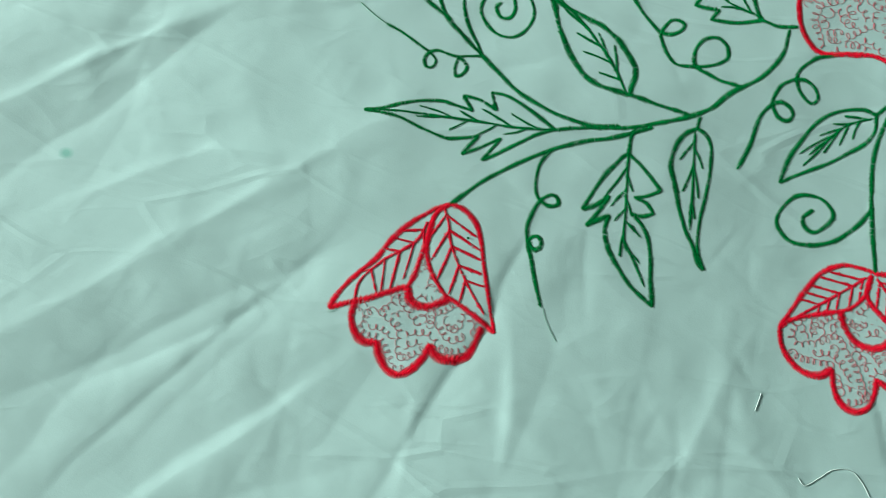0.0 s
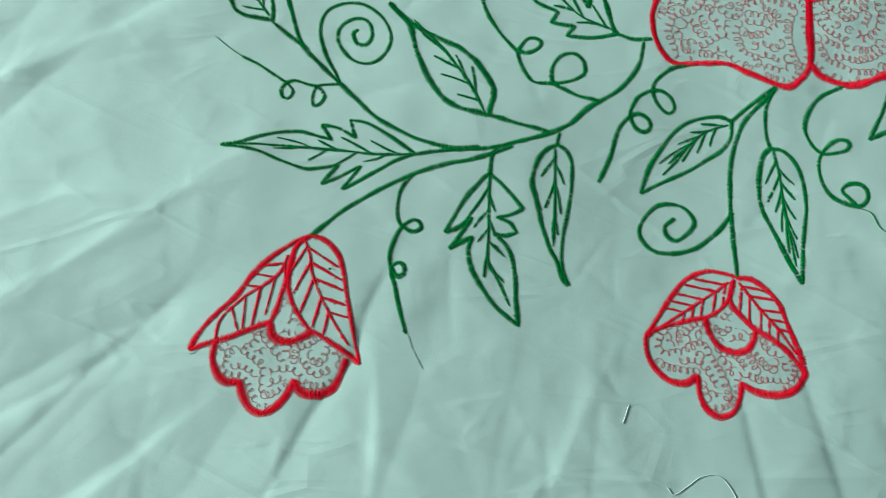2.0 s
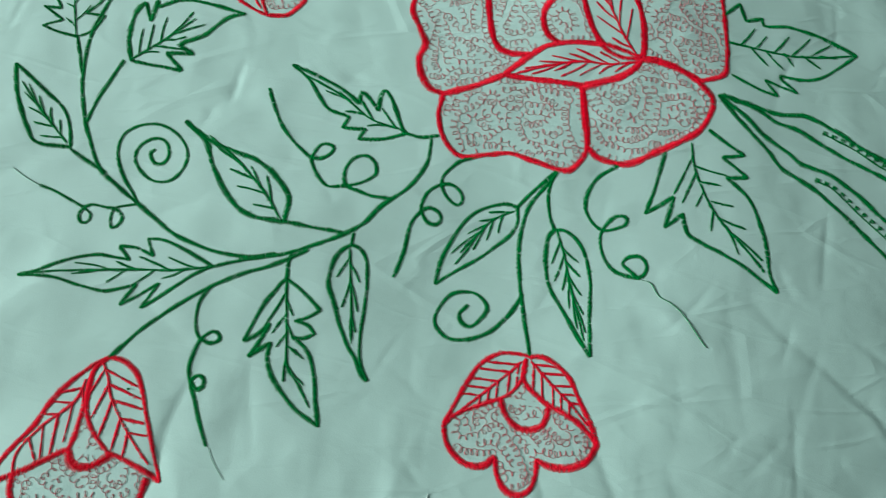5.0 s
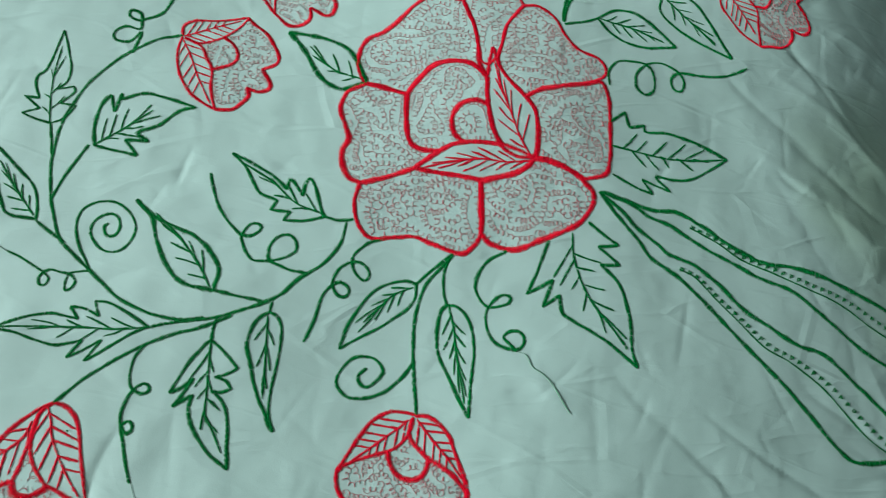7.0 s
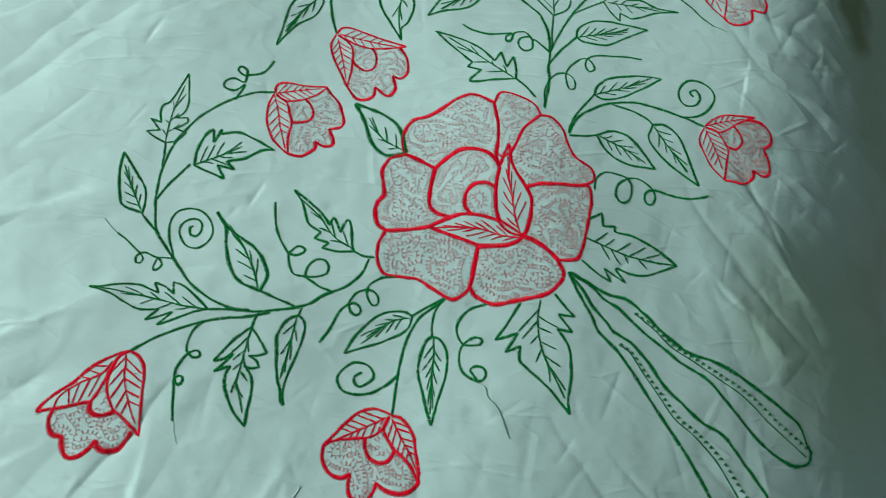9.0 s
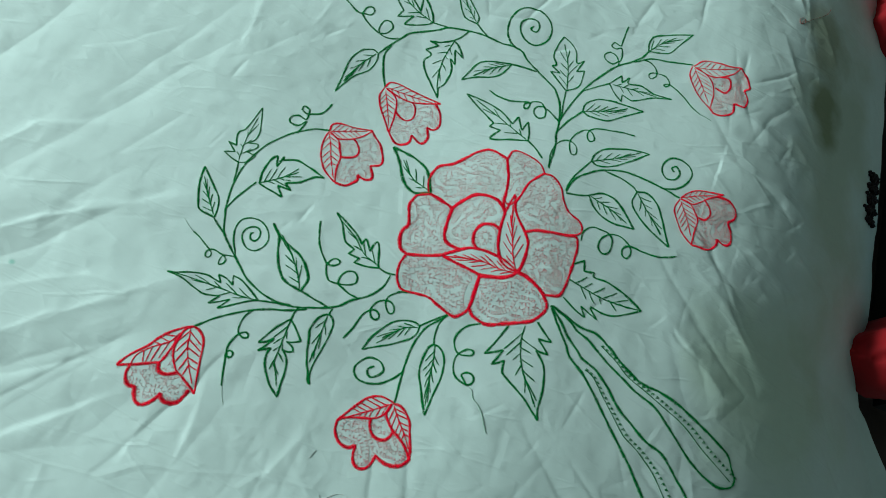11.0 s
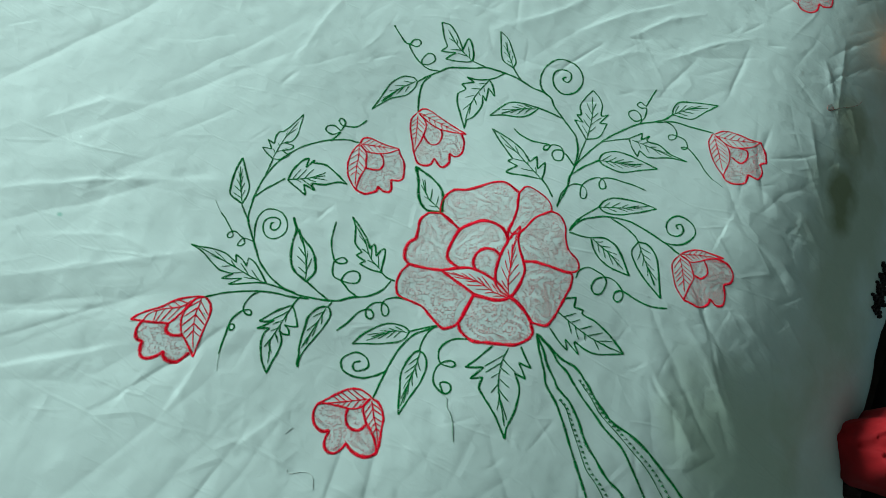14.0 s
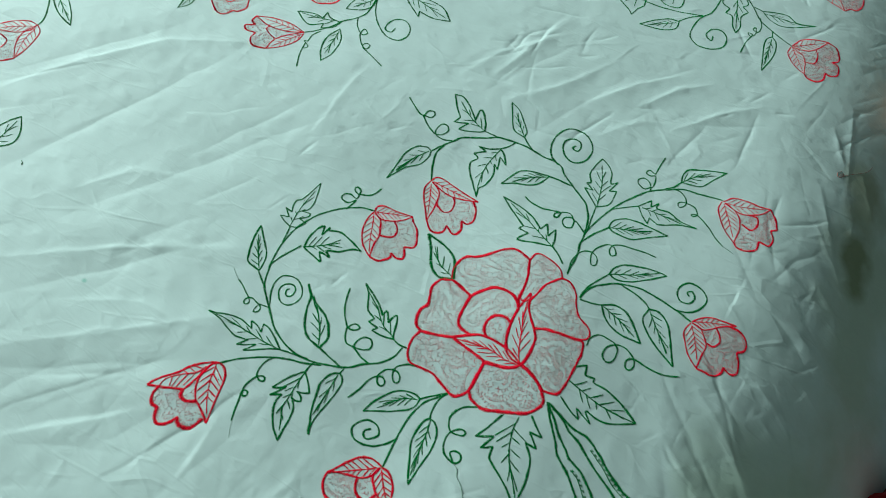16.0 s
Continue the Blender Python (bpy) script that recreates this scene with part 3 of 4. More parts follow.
def tulip(upper, lower, inner, bloom, rib_a, rib_b, widths):
    ob = part("tulip", satin(bloom, widths[3], 0.46, 0.6, ragged=0.06, gaps=0.995), RED, sheet, "tulip bloom outlined in bright red satin stitch")
    for runs, rib, w in ((upper, rib_a, widths[0]), (lower, rib_b, widths[1])):
        part("sepal", satin(runs, w, 0.48, gaps=0.985), RED, ob)
        rim, m = outline(runs), outline(rib)
        verts, faces = satin(rib, widths[4], 0.95, ragged=0.22)
        n = 5
        for k in range(n):
            root = m[int((0.08 + 0.76 * k / n) * (len(m) - 1))]
            ahead = m[int(min(1.0, 0.08 + 0.76 * k / n + 0.25) * (len(m) - 1))]
            for sign in (-1, 1):
                way = (ahead - root) / max(1e-6, np.hypot(*(ahead - root)))
                way = np.array([way[0] * 0.72 - sign * way[1] * 0.69, way[1] * 0.72 + sign * way[0] * 0.69])
                reach = 0.03
                ray = root + way * np.linspace(0.002, reach, 30)[:, None]
                ok, gap = within(ray, rim)
                stop = np.argmax(~ok | (gap < 0.0012)) if (~ok | (gap < 0.0012)).any() else 29
                if stop > 4:
                    end = ray[stop] * 0.92 + root * 0.08
                    v, f = satin([[tuple(root * 1000), tuple(end * 1000)]], widths[4] * 0.85, 0.95, ragged=0.22)
                    faces = np.vstack([faces, f + len(verts)])
                    verts = np.vstack([verts, v])
        part("vein", (verts, faces), RED, ob)
    part("inner_petal", satin(inner, widths[2], 0.46, 0.6, ragged=0.06, gaps=0.995), RED, ob)
    edge = np.vstack([outline(bloom), np.array(upper[0][:1]) / 1000])
    close = outline(inner)
    # the looped filling lies between the lobes and the sepals
    tops = outline(upper), outline(lower)
    verts, faces = curls(edge, inset=3.0, size=2.0, pace=4.9, row=7.6)
    keep = np.ones(len(faces), bool)
    spots = verts[faces].mean(1)[:, :2]
    for rim in tops:
        ok, gap = within(spots, rim)
        keep &= ~ok & (gap > 0.0016)
    _, gap = within(spots, close)
    keep &= (gap > 0.002)
    part("filling", (verts, faces[keep]), MAROON, ob, "fine dark red looped stitching")


def ribbon(width, runs, core):
    ob = part("ribbon", satin(runs, width), GREEN, sheet, "trailing ribbon outlined in dark green stitch")
    v1, f1 = satin(core, 1.5)
    p = runs_of(core, 0.0085)[0]
    verts, faces = [v1], [f1]
    for a, b in zip(p[:-1], p[1:]):
        way = (b - a) / np.hypot(*(b - a))
        out = np.array([-way[1], way[0]])
        for k in range(4):
            c = a + way * (0.0011 * k)
            v, f = satin([[tuple(c * 1000), tuple((c - out * (0.0042 - 0.0009 * k)) * 1000)]], 1.3, 0.9)
            faces.append(f + sum(map(len, verts)))
            verts.append(v)
    part("scalloped_trim", (np.vstack(verts), np.vstack(faces)), GREEN, ob)


stem(3.5, [[(240, 314), (237, 294), (226, 274), (213, 262), (199, 251), (186, 236), (170, 226), (142, 214), (120, 206), (93, 203), (66, 207), (38, 218), (19, 231), (2, 245)]])
stem(3.3, [[(142, 211), (116, 198), (86, 187), (61, 173), (37, 156), (18, 140), (0, 120)]])
stem(3.1, [[(4, 243), (-18, 260), (-34, 276), (-46, 302), (-52, 318), (-58, 342), (-61, 362), (-61, 391), (-56, 419), (-42, 452), (-19, 484), (-5, 497), (14, 512), (37, 520)]])
stem(2.6, [[(-72, 396), (-67, 380), (-62, 361)]])
stem(3.1, [[(-50, 315), (-44, 337), (-35, 360), (-29, 375)]])
tendril(2.4, [[(1, 244), (-9, 242), (-15, 239), (-17, 230), (-15, 223), (-10, 226), (-8, 233), (-15, 239), (-23, 240), (-33, 242), (-39, 239), (-42, 233), (-40, 227), (-35, 227), (-33, 233), (-38, 238), (-43, 241), (-54, 247), (-66, 253), (-78, 257)]])
loose_thread(0.5, [[(-78, 257), (-89, 263), (-101, 271)]])
tendril(2.6, [[(2, 245), (-3, 253), (-13, 268), (-20, 286), (-20, 300), (-15, 309), (-3, 315), (13, 315), (28, 305), (36, 291), (35, 278), (27, 267), (17, 264), (6, 268), (-4, 279), (-6, 290), (0, 299), (10, 303), (18, 299), (21, 289), (18, 281), (10, 281), (6, 289), (9, 293)]])
leaf(4.0, [[(121, 234), (90, 239), (72, 257), (58, 281), (49, 304), (31, 320)]],
     [[(121, 234), (123, 254), (115, 268), (97, 285), (73, 295), (49, 305), (31, 320)]],
     [[(117, 237), (102, 260), (76, 288), (53, 307)]], 4)
stem(3.1, [[(121, 234), (140, 231), (169, 227)]])
toothed_leaf(3.5, [[(218, 319), (216, 320), (210, 335), (204, 351), (198, 359), (194, 352), (193, 339)], [(185, 350), (178, 356), (176, 345)], [(168, 353), (156, 361), (137, 371), (116, 380)]],
     [[(218, 319), (200, 313), (177, 311)], [(183, 321)], [(163, 321)], [(168, 332)], [(151, 338), (142, 349), (132, 365), (116, 380)]],
     [[(218, 321), (187, 331), (161, 352), (128, 370)]], 3)
stem(2.9, [[(218, 319), (231, 316), (246, 318)]])
tendril(2.9, [[(98, 355), (102, 343), (110, 323), (120, 309), (132, 297), (139, 292), (148, 292), (156, 299), (155, 304), (146, 304), (139, 293), (141, 284), (148, 272), (155, 267), (169, 268), (180, 271), (193, 279), (193, 289), (185, 296), (174, 293), (168, 282), (169, 269), (179, 264), (192, 260), (208, 258)]])
tendril(3.1, [[(281, 301), (266, 296), (258, 289), (251, 281), (250, 272), (254, 263), (263, 256), (268, 261), (265, 269), (257, 274), (248, 273), (239, 267), (235, 260), (233, 250), (238, 240), (246, 238), (250, 243), (247, 249), (239, 252), (232, 248), (226, 240), (222, 227), (219, 211), (212, 192)]])
leaf(3.1, [[(315, 256), (306, 259), (291, 256), (276, 248), (264, 233), (252, 210), (246, 188)]],
     [[(315, 256), (315, 243), (308, 231), (296, 221), (280, 209), (263, 199), (246, 188)]],
     [[(312, 253), (295, 245), (282, 232), (267, 215)]], 4)
stem(3.1, [[(349, 290), (332, 274), (315, 257)]])
stem(3.1, [[(350, 289), (338, 274), (325, 257), (319, 237), (316, 216), (317, 194), (318, 180), (321, 157), (325, 131)]])
stem(2.6, [[(346, 285), (342, 269), (343, 250), (347, 238)]])
leaf(3.5, [[(347, 238), (341, 230), (339, 212), (340, 195), (347, 178), (357, 161), (367, 142), (374, 132)]],
     [[(347, 238), (358, 236), (369, 225), (374, 211), (376, 193), (375, 175), (374, 158), (374, 132)]],
     [[(349, 237), (355, 215), (359, 191), (364, 168), (369, 145)]], 5)
tendril(3.3, [[(319, 181), (310, 167), (295, 152), (278, 144), (261, 143), (250, 150), (247, 160), (253, 172), (263, 181), (277, 182), (286, 177), (290, 169), (284, 160), (276, 154), (269, 157), (267, 164), (274, 171)]])
leaf(3.5, [[(177, 217), (169, 212), (163, 202), (160, 185), (165, 170), (170, 154), (176, 139), (185, 124), (190, 113), (195, 108)]],
     [[(177, 217), (185, 213), (190, 202), (191, 183), (190, 165), (188, 147), (188, 129), (190, 118), (195, 108)]],
     [[(176, 213), (178, 187), (180, 159), (181, 137)]], 3)
stem(2.6, [[(178, 227), (177, 217)]])
toothed_leaf(3.3, [[(127, 186), (122, 182), (110, 163), (103, 147), (98, 136)], [(108, 141), (117, 150)], [(110, 136), (103, 124)], [(111, 130), (119, 135)], [(117, 124), (121, 111), (129, 99), (142, 85), (160, 73)]],
     [[(127, 186), (137, 179), (149, 168), (155, 162)], [(146, 156), (136, 153)], [(146, 150), (152, 143)], [(143, 139), (135, 140)], [(145, 132), (151, 122), (155, 105), (157, 88), (160, 73)]],
     [[(127, 185), (129, 160), (131, 138), (133, 118), (141, 106), (152, 87)]], 4)
stem(3.1, [[(130, 210), (127, 199), (127, 186)]])
tendril(2.9, [[(69, 179), (62, 167), (60, 153), (62, 141), (68, 135), (74, 133), (80, 136), (78, 141), (73, 142), (67, 137), (63, 129), (60, 118), (60, 109), (63, 102), (68, 98), (72, 101), (71, 107), (66, 108), (62, 103), (66, 91), (72, 74), (79, 57)]])
toothed_leaf(2.9, [[(68, 194), (52, 203), (29, 214), (15, 215)], [(21, 201)], [(7, 207), (-6, 208)], [(3, 197)], [(-11, 199), (-26, 200), (-47, 194), (-67, 185), (-79, 182)]],
     [[(68, 194), (54, 187), (35, 172), (17, 159)], [(28, 179)], [(13, 168), (1, 161)], [(11, 178)], [(-3, 173), (-14, 171), (-32, 175), (-54, 181), (-79, 182)]],
     [[(68, 194), (41, 190), (7, 189), (-33, 187), (-67, 184)]], 4)
stem(2.9, [[(68, 194), (86, 199), (116, 207)]])
leaf(3.2, [[(-59, 291), (-86, 294), (-96, 306), (-111, 340), (-117, 366)]],
     [[(-59, 291), (-62, 307), (-71, 326), (-92, 345), (-117, 366)]],
     [[(-63, 295), (-91, 327), (-108, 349)]], 4)
stem(3.2, [[(-59, 290), (-46, 281), (-27, 270)]])
toothed_leaf(2.6, [[(-72, 396), (-89, 400), (-102, 405)], [(-87, 412)], [(-105, 425)], [(-90, 424)], [(-97, 438), (-98, 450), (-91, 459), (-88, 483), (-86, 509)]],
     [[(-72, 396), (-60, 403), (-52, 419)], [(-68, 420)], [(-57, 434), (-59, 441)], [(-75, 436)], [(-67, 447), (-67, 463), (-77, 489), (-86, 509)]],
     [[(-73, 397), (-79, 426), (-82, 452), (-83, 488)]], 3)
toothed_leaf(3.8, [[(-23, 375), (-28, 400), (-26, 425), (-19, 435)], [(-12, 416)], [(-9, 438)], [(-7, 432), (15, 441), (40, 437), (69, 430)]],
     [[(-23, 375), (-5, 372), (21, 368)], [(6, 384)], [(29, 385)], [(17, 394), (36, 405), (53, 424), (69, 430)]],
     [[(-22, 377), (5, 400), (26, 421)]], 4)
tendril(3.2, [[(-10, 490), (-7, 506), (-7, 518), (-16, 505), (-31, 505), (-34, 515), (-24, 524), (-9, 522), (-10, 535), (-13, 543), (-23, 546), (-24, 538), (-13, 533), (-4, 537), (9, 546), (15, 560), (17, 572)]])
leaf(5.2, [[(244, 480), (222, 469), (203, 474), (186, 491), (171, 516), (151, 538)]],
     [[(244, 480), (230, 508), (215, 524), (190, 533), (166, 537), (151, 538)]],
     [[(237, 483), (204, 494), (178, 520)]], 3)
toothed_leaf(3.5, [[(447, 312), (437, 282), (426, 255)], [(452, 271)], [(442, 243)], [(459, 256)], [(460, 244), (465, 235), (485, 224), (510, 210), (537, 189)]],
     [[(489, 336), (504, 324), (520, 313)], [(499, 310)], [(521, 292)], [(501, 291)], [(519, 274), (526, 256), (531, 232), (532, 207), (537, 189)]],
     [[(472, 322), (473, 300), (480, 275), (492, 251), (512, 226), (527, 207)]], 5)
tendril(3.1, [[(404, 298), (386, 286), (376, 270), (374, 257), (380, 245), (388, 239), (398, 240), (408, 244), (409, 251), (399, 251), (390, 242), (386, 231), (388, 216), (395, 205), (408, 199), (420, 200), (425, 208), (420, 216), (410, 216), (404, 210), (410, 204), (417, 197)]])
loose_thread(0.6, [[(417, 197), (427, 194), (433, 183), (443, 177), (453, 167), (463, 151), (470, 141)]])
toothed_leaf(3.5, [[(511, 452), (530, 468)], [(535, 450)], [(552, 455)], [(554, 447), (578, 448), (613, 440), (646, 424)]],
     [[(515, 393), (541, 380), (559, 375)], [(548, 390)], [(579, 379)], [(564, 395), (583, 393), (603, 396), (625, 409), (646, 424)]],
     [[(515, 426), (542, 422), (575, 418), (607, 419), (646, 424)]], 5)
ribbon(4.1, [[(501, 371), (522, 343), (543, 320), (556, 302), (585, 283), (614, 256), (646, 223), (665, 205), (690, 181), (716, 153), (741, 125), (760, 113), (793, 115), (810, 123), (812, 139), (805, 156), (795, 166), (769, 189), (737, 215), (704, 225), (678, 240), (653, 255), (627, 280), (601, 299), (575, 308), (562, 319), (542, 333), (525, 351), (504, 368)]],
       [[(585, 293), (601, 286), (621, 266), (646, 242), (672, 218), (697, 206), (729, 184), (755, 158), (780, 135), (800, 123)]])
ribbon(4.1, [[(503, 371), (529, 364), (558, 356), (585, 356), (610, 344), (645, 322), (678, 308), (710, 306), (742, 300), (784, 285), (827, 267), (845, 258), (857, 239), (865, 227), (862, 215), (846, 206), (825, 206), (791, 219), (756, 244), (731, 263), (705, 281), (672, 291), (647, 303), (623, 314), (597, 328), (576, 341), (555, 348), (533, 361), (512, 367)]],
       [[(599, 340), (629, 325), (654, 309), (687, 298), (720, 286), (761, 271), (804, 246), (857, 221)]])
stem(3.8, [[(418, 612), (416, 661), (410, 688), (407, 715), (398, 750), (380, 779), (360, 792), (336, 805), (309, 820), (294, 834), (274, 838), (251, 835), (232, 836), (207, 837), (184, 834), (168, 830), (146, 823), (128, 809), (100, 790), (82, 777), (72, 759), (59, 737), (47, 712)]])
stem(3.5, [[(62, 738), (58, 714), (68, 684), (86, 651)]])
stem(3.2, [[(146, 823), (128, 822), (113, 821)]])
leaf(3.2, [[(192, 857), (169, 859), (156, 870), (138, 900), (124, 924)]],
     [[(192, 857), (189, 874), (169, 895), (148, 915), (124, 924)]],
     [[(188, 861), (165, 884), (146, 905)]], 3)
stem(3.2, [[(192, 857), (207, 846), (222, 837)]])
stem(3.2, [[(184, 834), (175, 814), (165, 800)]])
toothed_leaf(3.5, [[(165, 800), (145, 786), (124, 779)], [(143, 777)], [(124, 759)], [(137, 752), (130, 734), (142, 712), (160, 693), (183, 669)]],
     [[(165, 800), (179, 791), (195, 770)], [(175, 781)], [(186, 750)], [(174, 758), (185, 735), (184, 703), (177, 688), (183, 669)]],
     [[(166, 798), (162, 751), (166, 717), (175, 686)]], 4)
leaf(3.2, [[(46, 711), (34, 714), (16, 703), (6, 675), (8, 639), (10, 600)]],
     [[(46, 711), (50, 695), (45, 670), (27, 647), (17, 623), (10, 600)]],
     [[(43, 708), (26, 672), (14, 628)]], 4)
leaf(3.2, [[(285, 798), (258, 790), (233, 779), (222, 763), (210, 724)]],
     [[(285, 798), (277, 774), (262, 755), (232, 740), (210, 724)]],
     [[(281, 793), (254, 773), (226, 742)]], 4)
stem(3.5, [[(285, 798), (308, 801), (334, 804)]])
tendril(3.2, [[(72, 759), (52, 750), (33, 751), (44, 760), (49, 775), (40, 785), (28, 781), (26, 761), (30, 752), (11, 759), (-8, 771), (-15, 779), (-1, 782), (3, 793), (-4, 800), (-14, 794), (-16, 779), (-28, 779), (-49, 790), (-67, 801)]])
toothed_leaf(3.5, [[(113, 821), (105, 839), (87, 861), (77, 863), (82, 834)], [(50, 862)], [(28, 873), (9, 868)]],
     [[(113, 821), (103, 810), (70, 793), (66, 796), (75, 817)], [(47, 802)], [(52, 820)], [(30, 842), (9, 868)]],
     [[(113, 821), (73, 833), (31, 859)]], 3)
tendril(3.5, [[(285, 835), (264, 847), (251, 871), (248, 902), (256, 928), (269, 941), (293, 946), (316, 935), (331, 912), (330, 882), (314, 861), (295, 861), (277, 876), (270, 899), (279, 916), (297, 919), (306, 905), (304, 892), (292, 893), (295, 903)]])
toothed_leaf(3.5, [[(367, 650), (363, 668), (355, 689)], [(349, 667)], [(335, 692)], [(329, 673)], [(301, 690), (269, 697), (230, 699)]],
     [[(367, 650), (335, 638), (306, 626), (302, 630), (313, 650)], [(292, 650)], [(297, 660)], [(281, 669), (259, 681), (230, 699)]],
     [[(363, 651), (330, 664), (294, 679), (251, 694)]], 3)
stem(3.5, [[(367, 650), (385, 639), (402, 625)]])
tendril(3.2, [[(407, 715), (392, 724), (378, 730), (379, 713), (368, 706), (357, 715), (358, 727), (371, 734), (376, 729), (363, 740), (347, 734), (345, 719), (338, 715), (336, 724), (343, 731), (327, 726), (307, 719), (283, 719), (266, 724)]])
toothed_leaf(2.9, [[(399, 787), (380, 801), (359, 816)], [(376, 821)], [(357, 830)], [(364, 837), (353, 854), (353, 880), (358, 907)]],
     [[(399, 787), (419, 809), (419, 847)], [(405, 839)], [(412, 870)], [(400, 859), (391, 884), (376, 899), (358, 907)]],
     [[(400, 790), (384, 849), (364, 891)]], 4)
stem(2.9, [[(399, 787), (403, 756), (409, 723)]])
stem(3.8, [[(407, 715), (415, 756), (431, 809), (452, 851), (475, 888), (498, 909), (516, 931), (525, 952)]])
stem(3.2, [[(504, 912), (533, 935), (567, 945), (595, 954), (617, 960)]])
leaf(3.2, [[(525, 952), (521, 971), (527, 993), (553, 1010), (600, 1034)]],
     [[(525, 952), (544, 957), (566, 968), (581, 998), (600, 1034)]],
     [[(525, 952), (548, 986), (578, 1009)]], 4)
tendril(2.6, [[(477, 889), (475, 900), (465, 889), (450, 893), (445, 904), (454, 914), (467, 911), (476, 901), (478, 913), (472, 933), (462, 927), (452, 930), (456, 941), (468, 938), (470, 945), (470, 967), (471, 992)]])
tendril(2.6, [[(518, 926), (534, 926), (549, 916), (553, 900), (545, 889), (539, 895), (543, 903), (554, 907), (572, 907), (583, 893), (577, 884), (573, 887), (583, 892), (600, 885), (619, 874), (635, 861), (655, 851)]])
loose_thread(0.6, [[(655, 851), (665, 850), (678, 847)]])
stem(2.9, [[(428, 800), (450, 822), (472, 841)]])
toothed_leaf(3.2, [[(472, 841), (490, 870)], [(495, 854)], [(505, 872)], [(507, 858), (532, 864), (558, 857), (595, 860)]],
     [[(472, 841), (485, 826), (504, 812)], [(502, 828)], [(522, 822)], [(537, 831), (561, 848), (595, 860)]],
     [[(479, 842), (525, 849), (565, 853)]], 4)
leaf(3.2, [[(442, 757), (443, 776), (460, 795), (486, 804), (515, 807), (550, 809)]],
     [[(442, 757), (458, 752), (491, 758), (518, 782), (550, 809)]],
     [[(442, 757), (484, 778), (518, 798)]], 5)
stem(3.5, [[(409, 690), (422, 723), (442, 757)]])
tendril(2.6, [[(419, 610), (413, 641), (417, 665), (427, 680), (442, 683), (453, 676), (456, 662), (448, 658), (441, 671), (439, 687), (446, 706), (458, 720), (470, 720), (480, 708), (473, 700), (465, 709), (467, 724), (482, 734), (503, 740), (524, 746), (549, 749)]])
stem(3.8, [[(461, 578), (469, 610), (493, 638), (516, 654), (551, 667), (591, 668), (632, 664), (659, 659)]])
stem(3.2, [[(460, 580), (464, 609), (476, 637), (487, 660)]])
leaf(3.2, [[(487, 660), (490, 679), (506, 698), (541, 714), (567, 721), (584, 723)]],
     [[(487, 660), (503, 657), (528, 669), (554, 692), (584, 723)]],
     [[(487, 660), (532, 690), (568, 719)]], 4)
stem(3.2, [[(462, 575), (485, 582), (502, 590)]])
leaf(3.8, [[(502, 590), (522, 605), (545, 605), (566, 592), (595, 563)]],
     [[(502, 590), (514, 574), (532, 562), (556, 557), (595, 563)]],
     [[(506, 590), (547, 581), (580, 568)]], 4)
stem(3.2, [[(517, 652), (546, 651), (570, 645), (582, 637)]])
leaf(3.8, [[(582, 637), (599, 642), (622, 630), (642, 597), (662, 556)]],
     [[(582, 637), (579, 612), (593, 594), (622, 574), (662, 556)]],
     [[(585, 634), (612, 605), (644, 574)]], 4)
tendril(3.2, [[(622, 664), (646, 673), (663, 691), (670, 715), (662, 730), (645, 737), (627, 734), (615, 717), (616, 698), (627, 688), (643, 693), (648, 709), (639, 720), (631, 713), (637, 707)]])
tendril(2.9, [[(513, 500), (512, 517), (523, 532), (539, 535), (555, 534), (565, 524), (565, 502), (554, 494), (544, 504), (546, 521), (558, 534), (574, 538), (589, 533), (598, 526), (602, 515), (597, 504), (588, 507), (587, 520), (597, 528), (621, 528), (642, 529), (662, 535), (680, 545)]])
tulip([[(0, 120), (-12, 113), (-26, 100), (-38, 85), (-47, 68), (-59, 53), (-68, 38), (-72, 27)], [(-59, 34), (-44, 40), (-30, 48), (-19, 53)], [(-16, 63), (-14, 74), (-12, 86), (-11, 99), (-9, 111), (0, 120)]],
      [[(0, 120), (11, 118), (22, 109), (29, 93), (35, 72), (42, 52), (49, 32)], [(29, 43), (16, 49), (10, 51), (1, 60), (-7, 72), (-11, 86), (-11, 103), (-6, 116), (0, 120)]],
      [[(-19, 53), (-15, 43), (-4, 41), (7, 46), (12, 50)]],
      [[(-55, 35), (-55, 23), (-49, 12), (-42, 8), (-34, 10)], [(-29, 0), (-22, -8), (-14, -10), (-5, -5), (1, 4), (5, 15)], [(11, 7), (21, 7), (32, 12), (37, 24), (39, 34)]],
      [[(-14, 103), (-18, 90), (-27, 80), (-41, 68), (-54, 51), (-55, 35)]], [[(-4, 117), (2, 104), (6, 91), (15, 75), (25, 61), (39, 44)]],
      widths=(3.6, 3.4, 5.2, 5.2, 2.2))
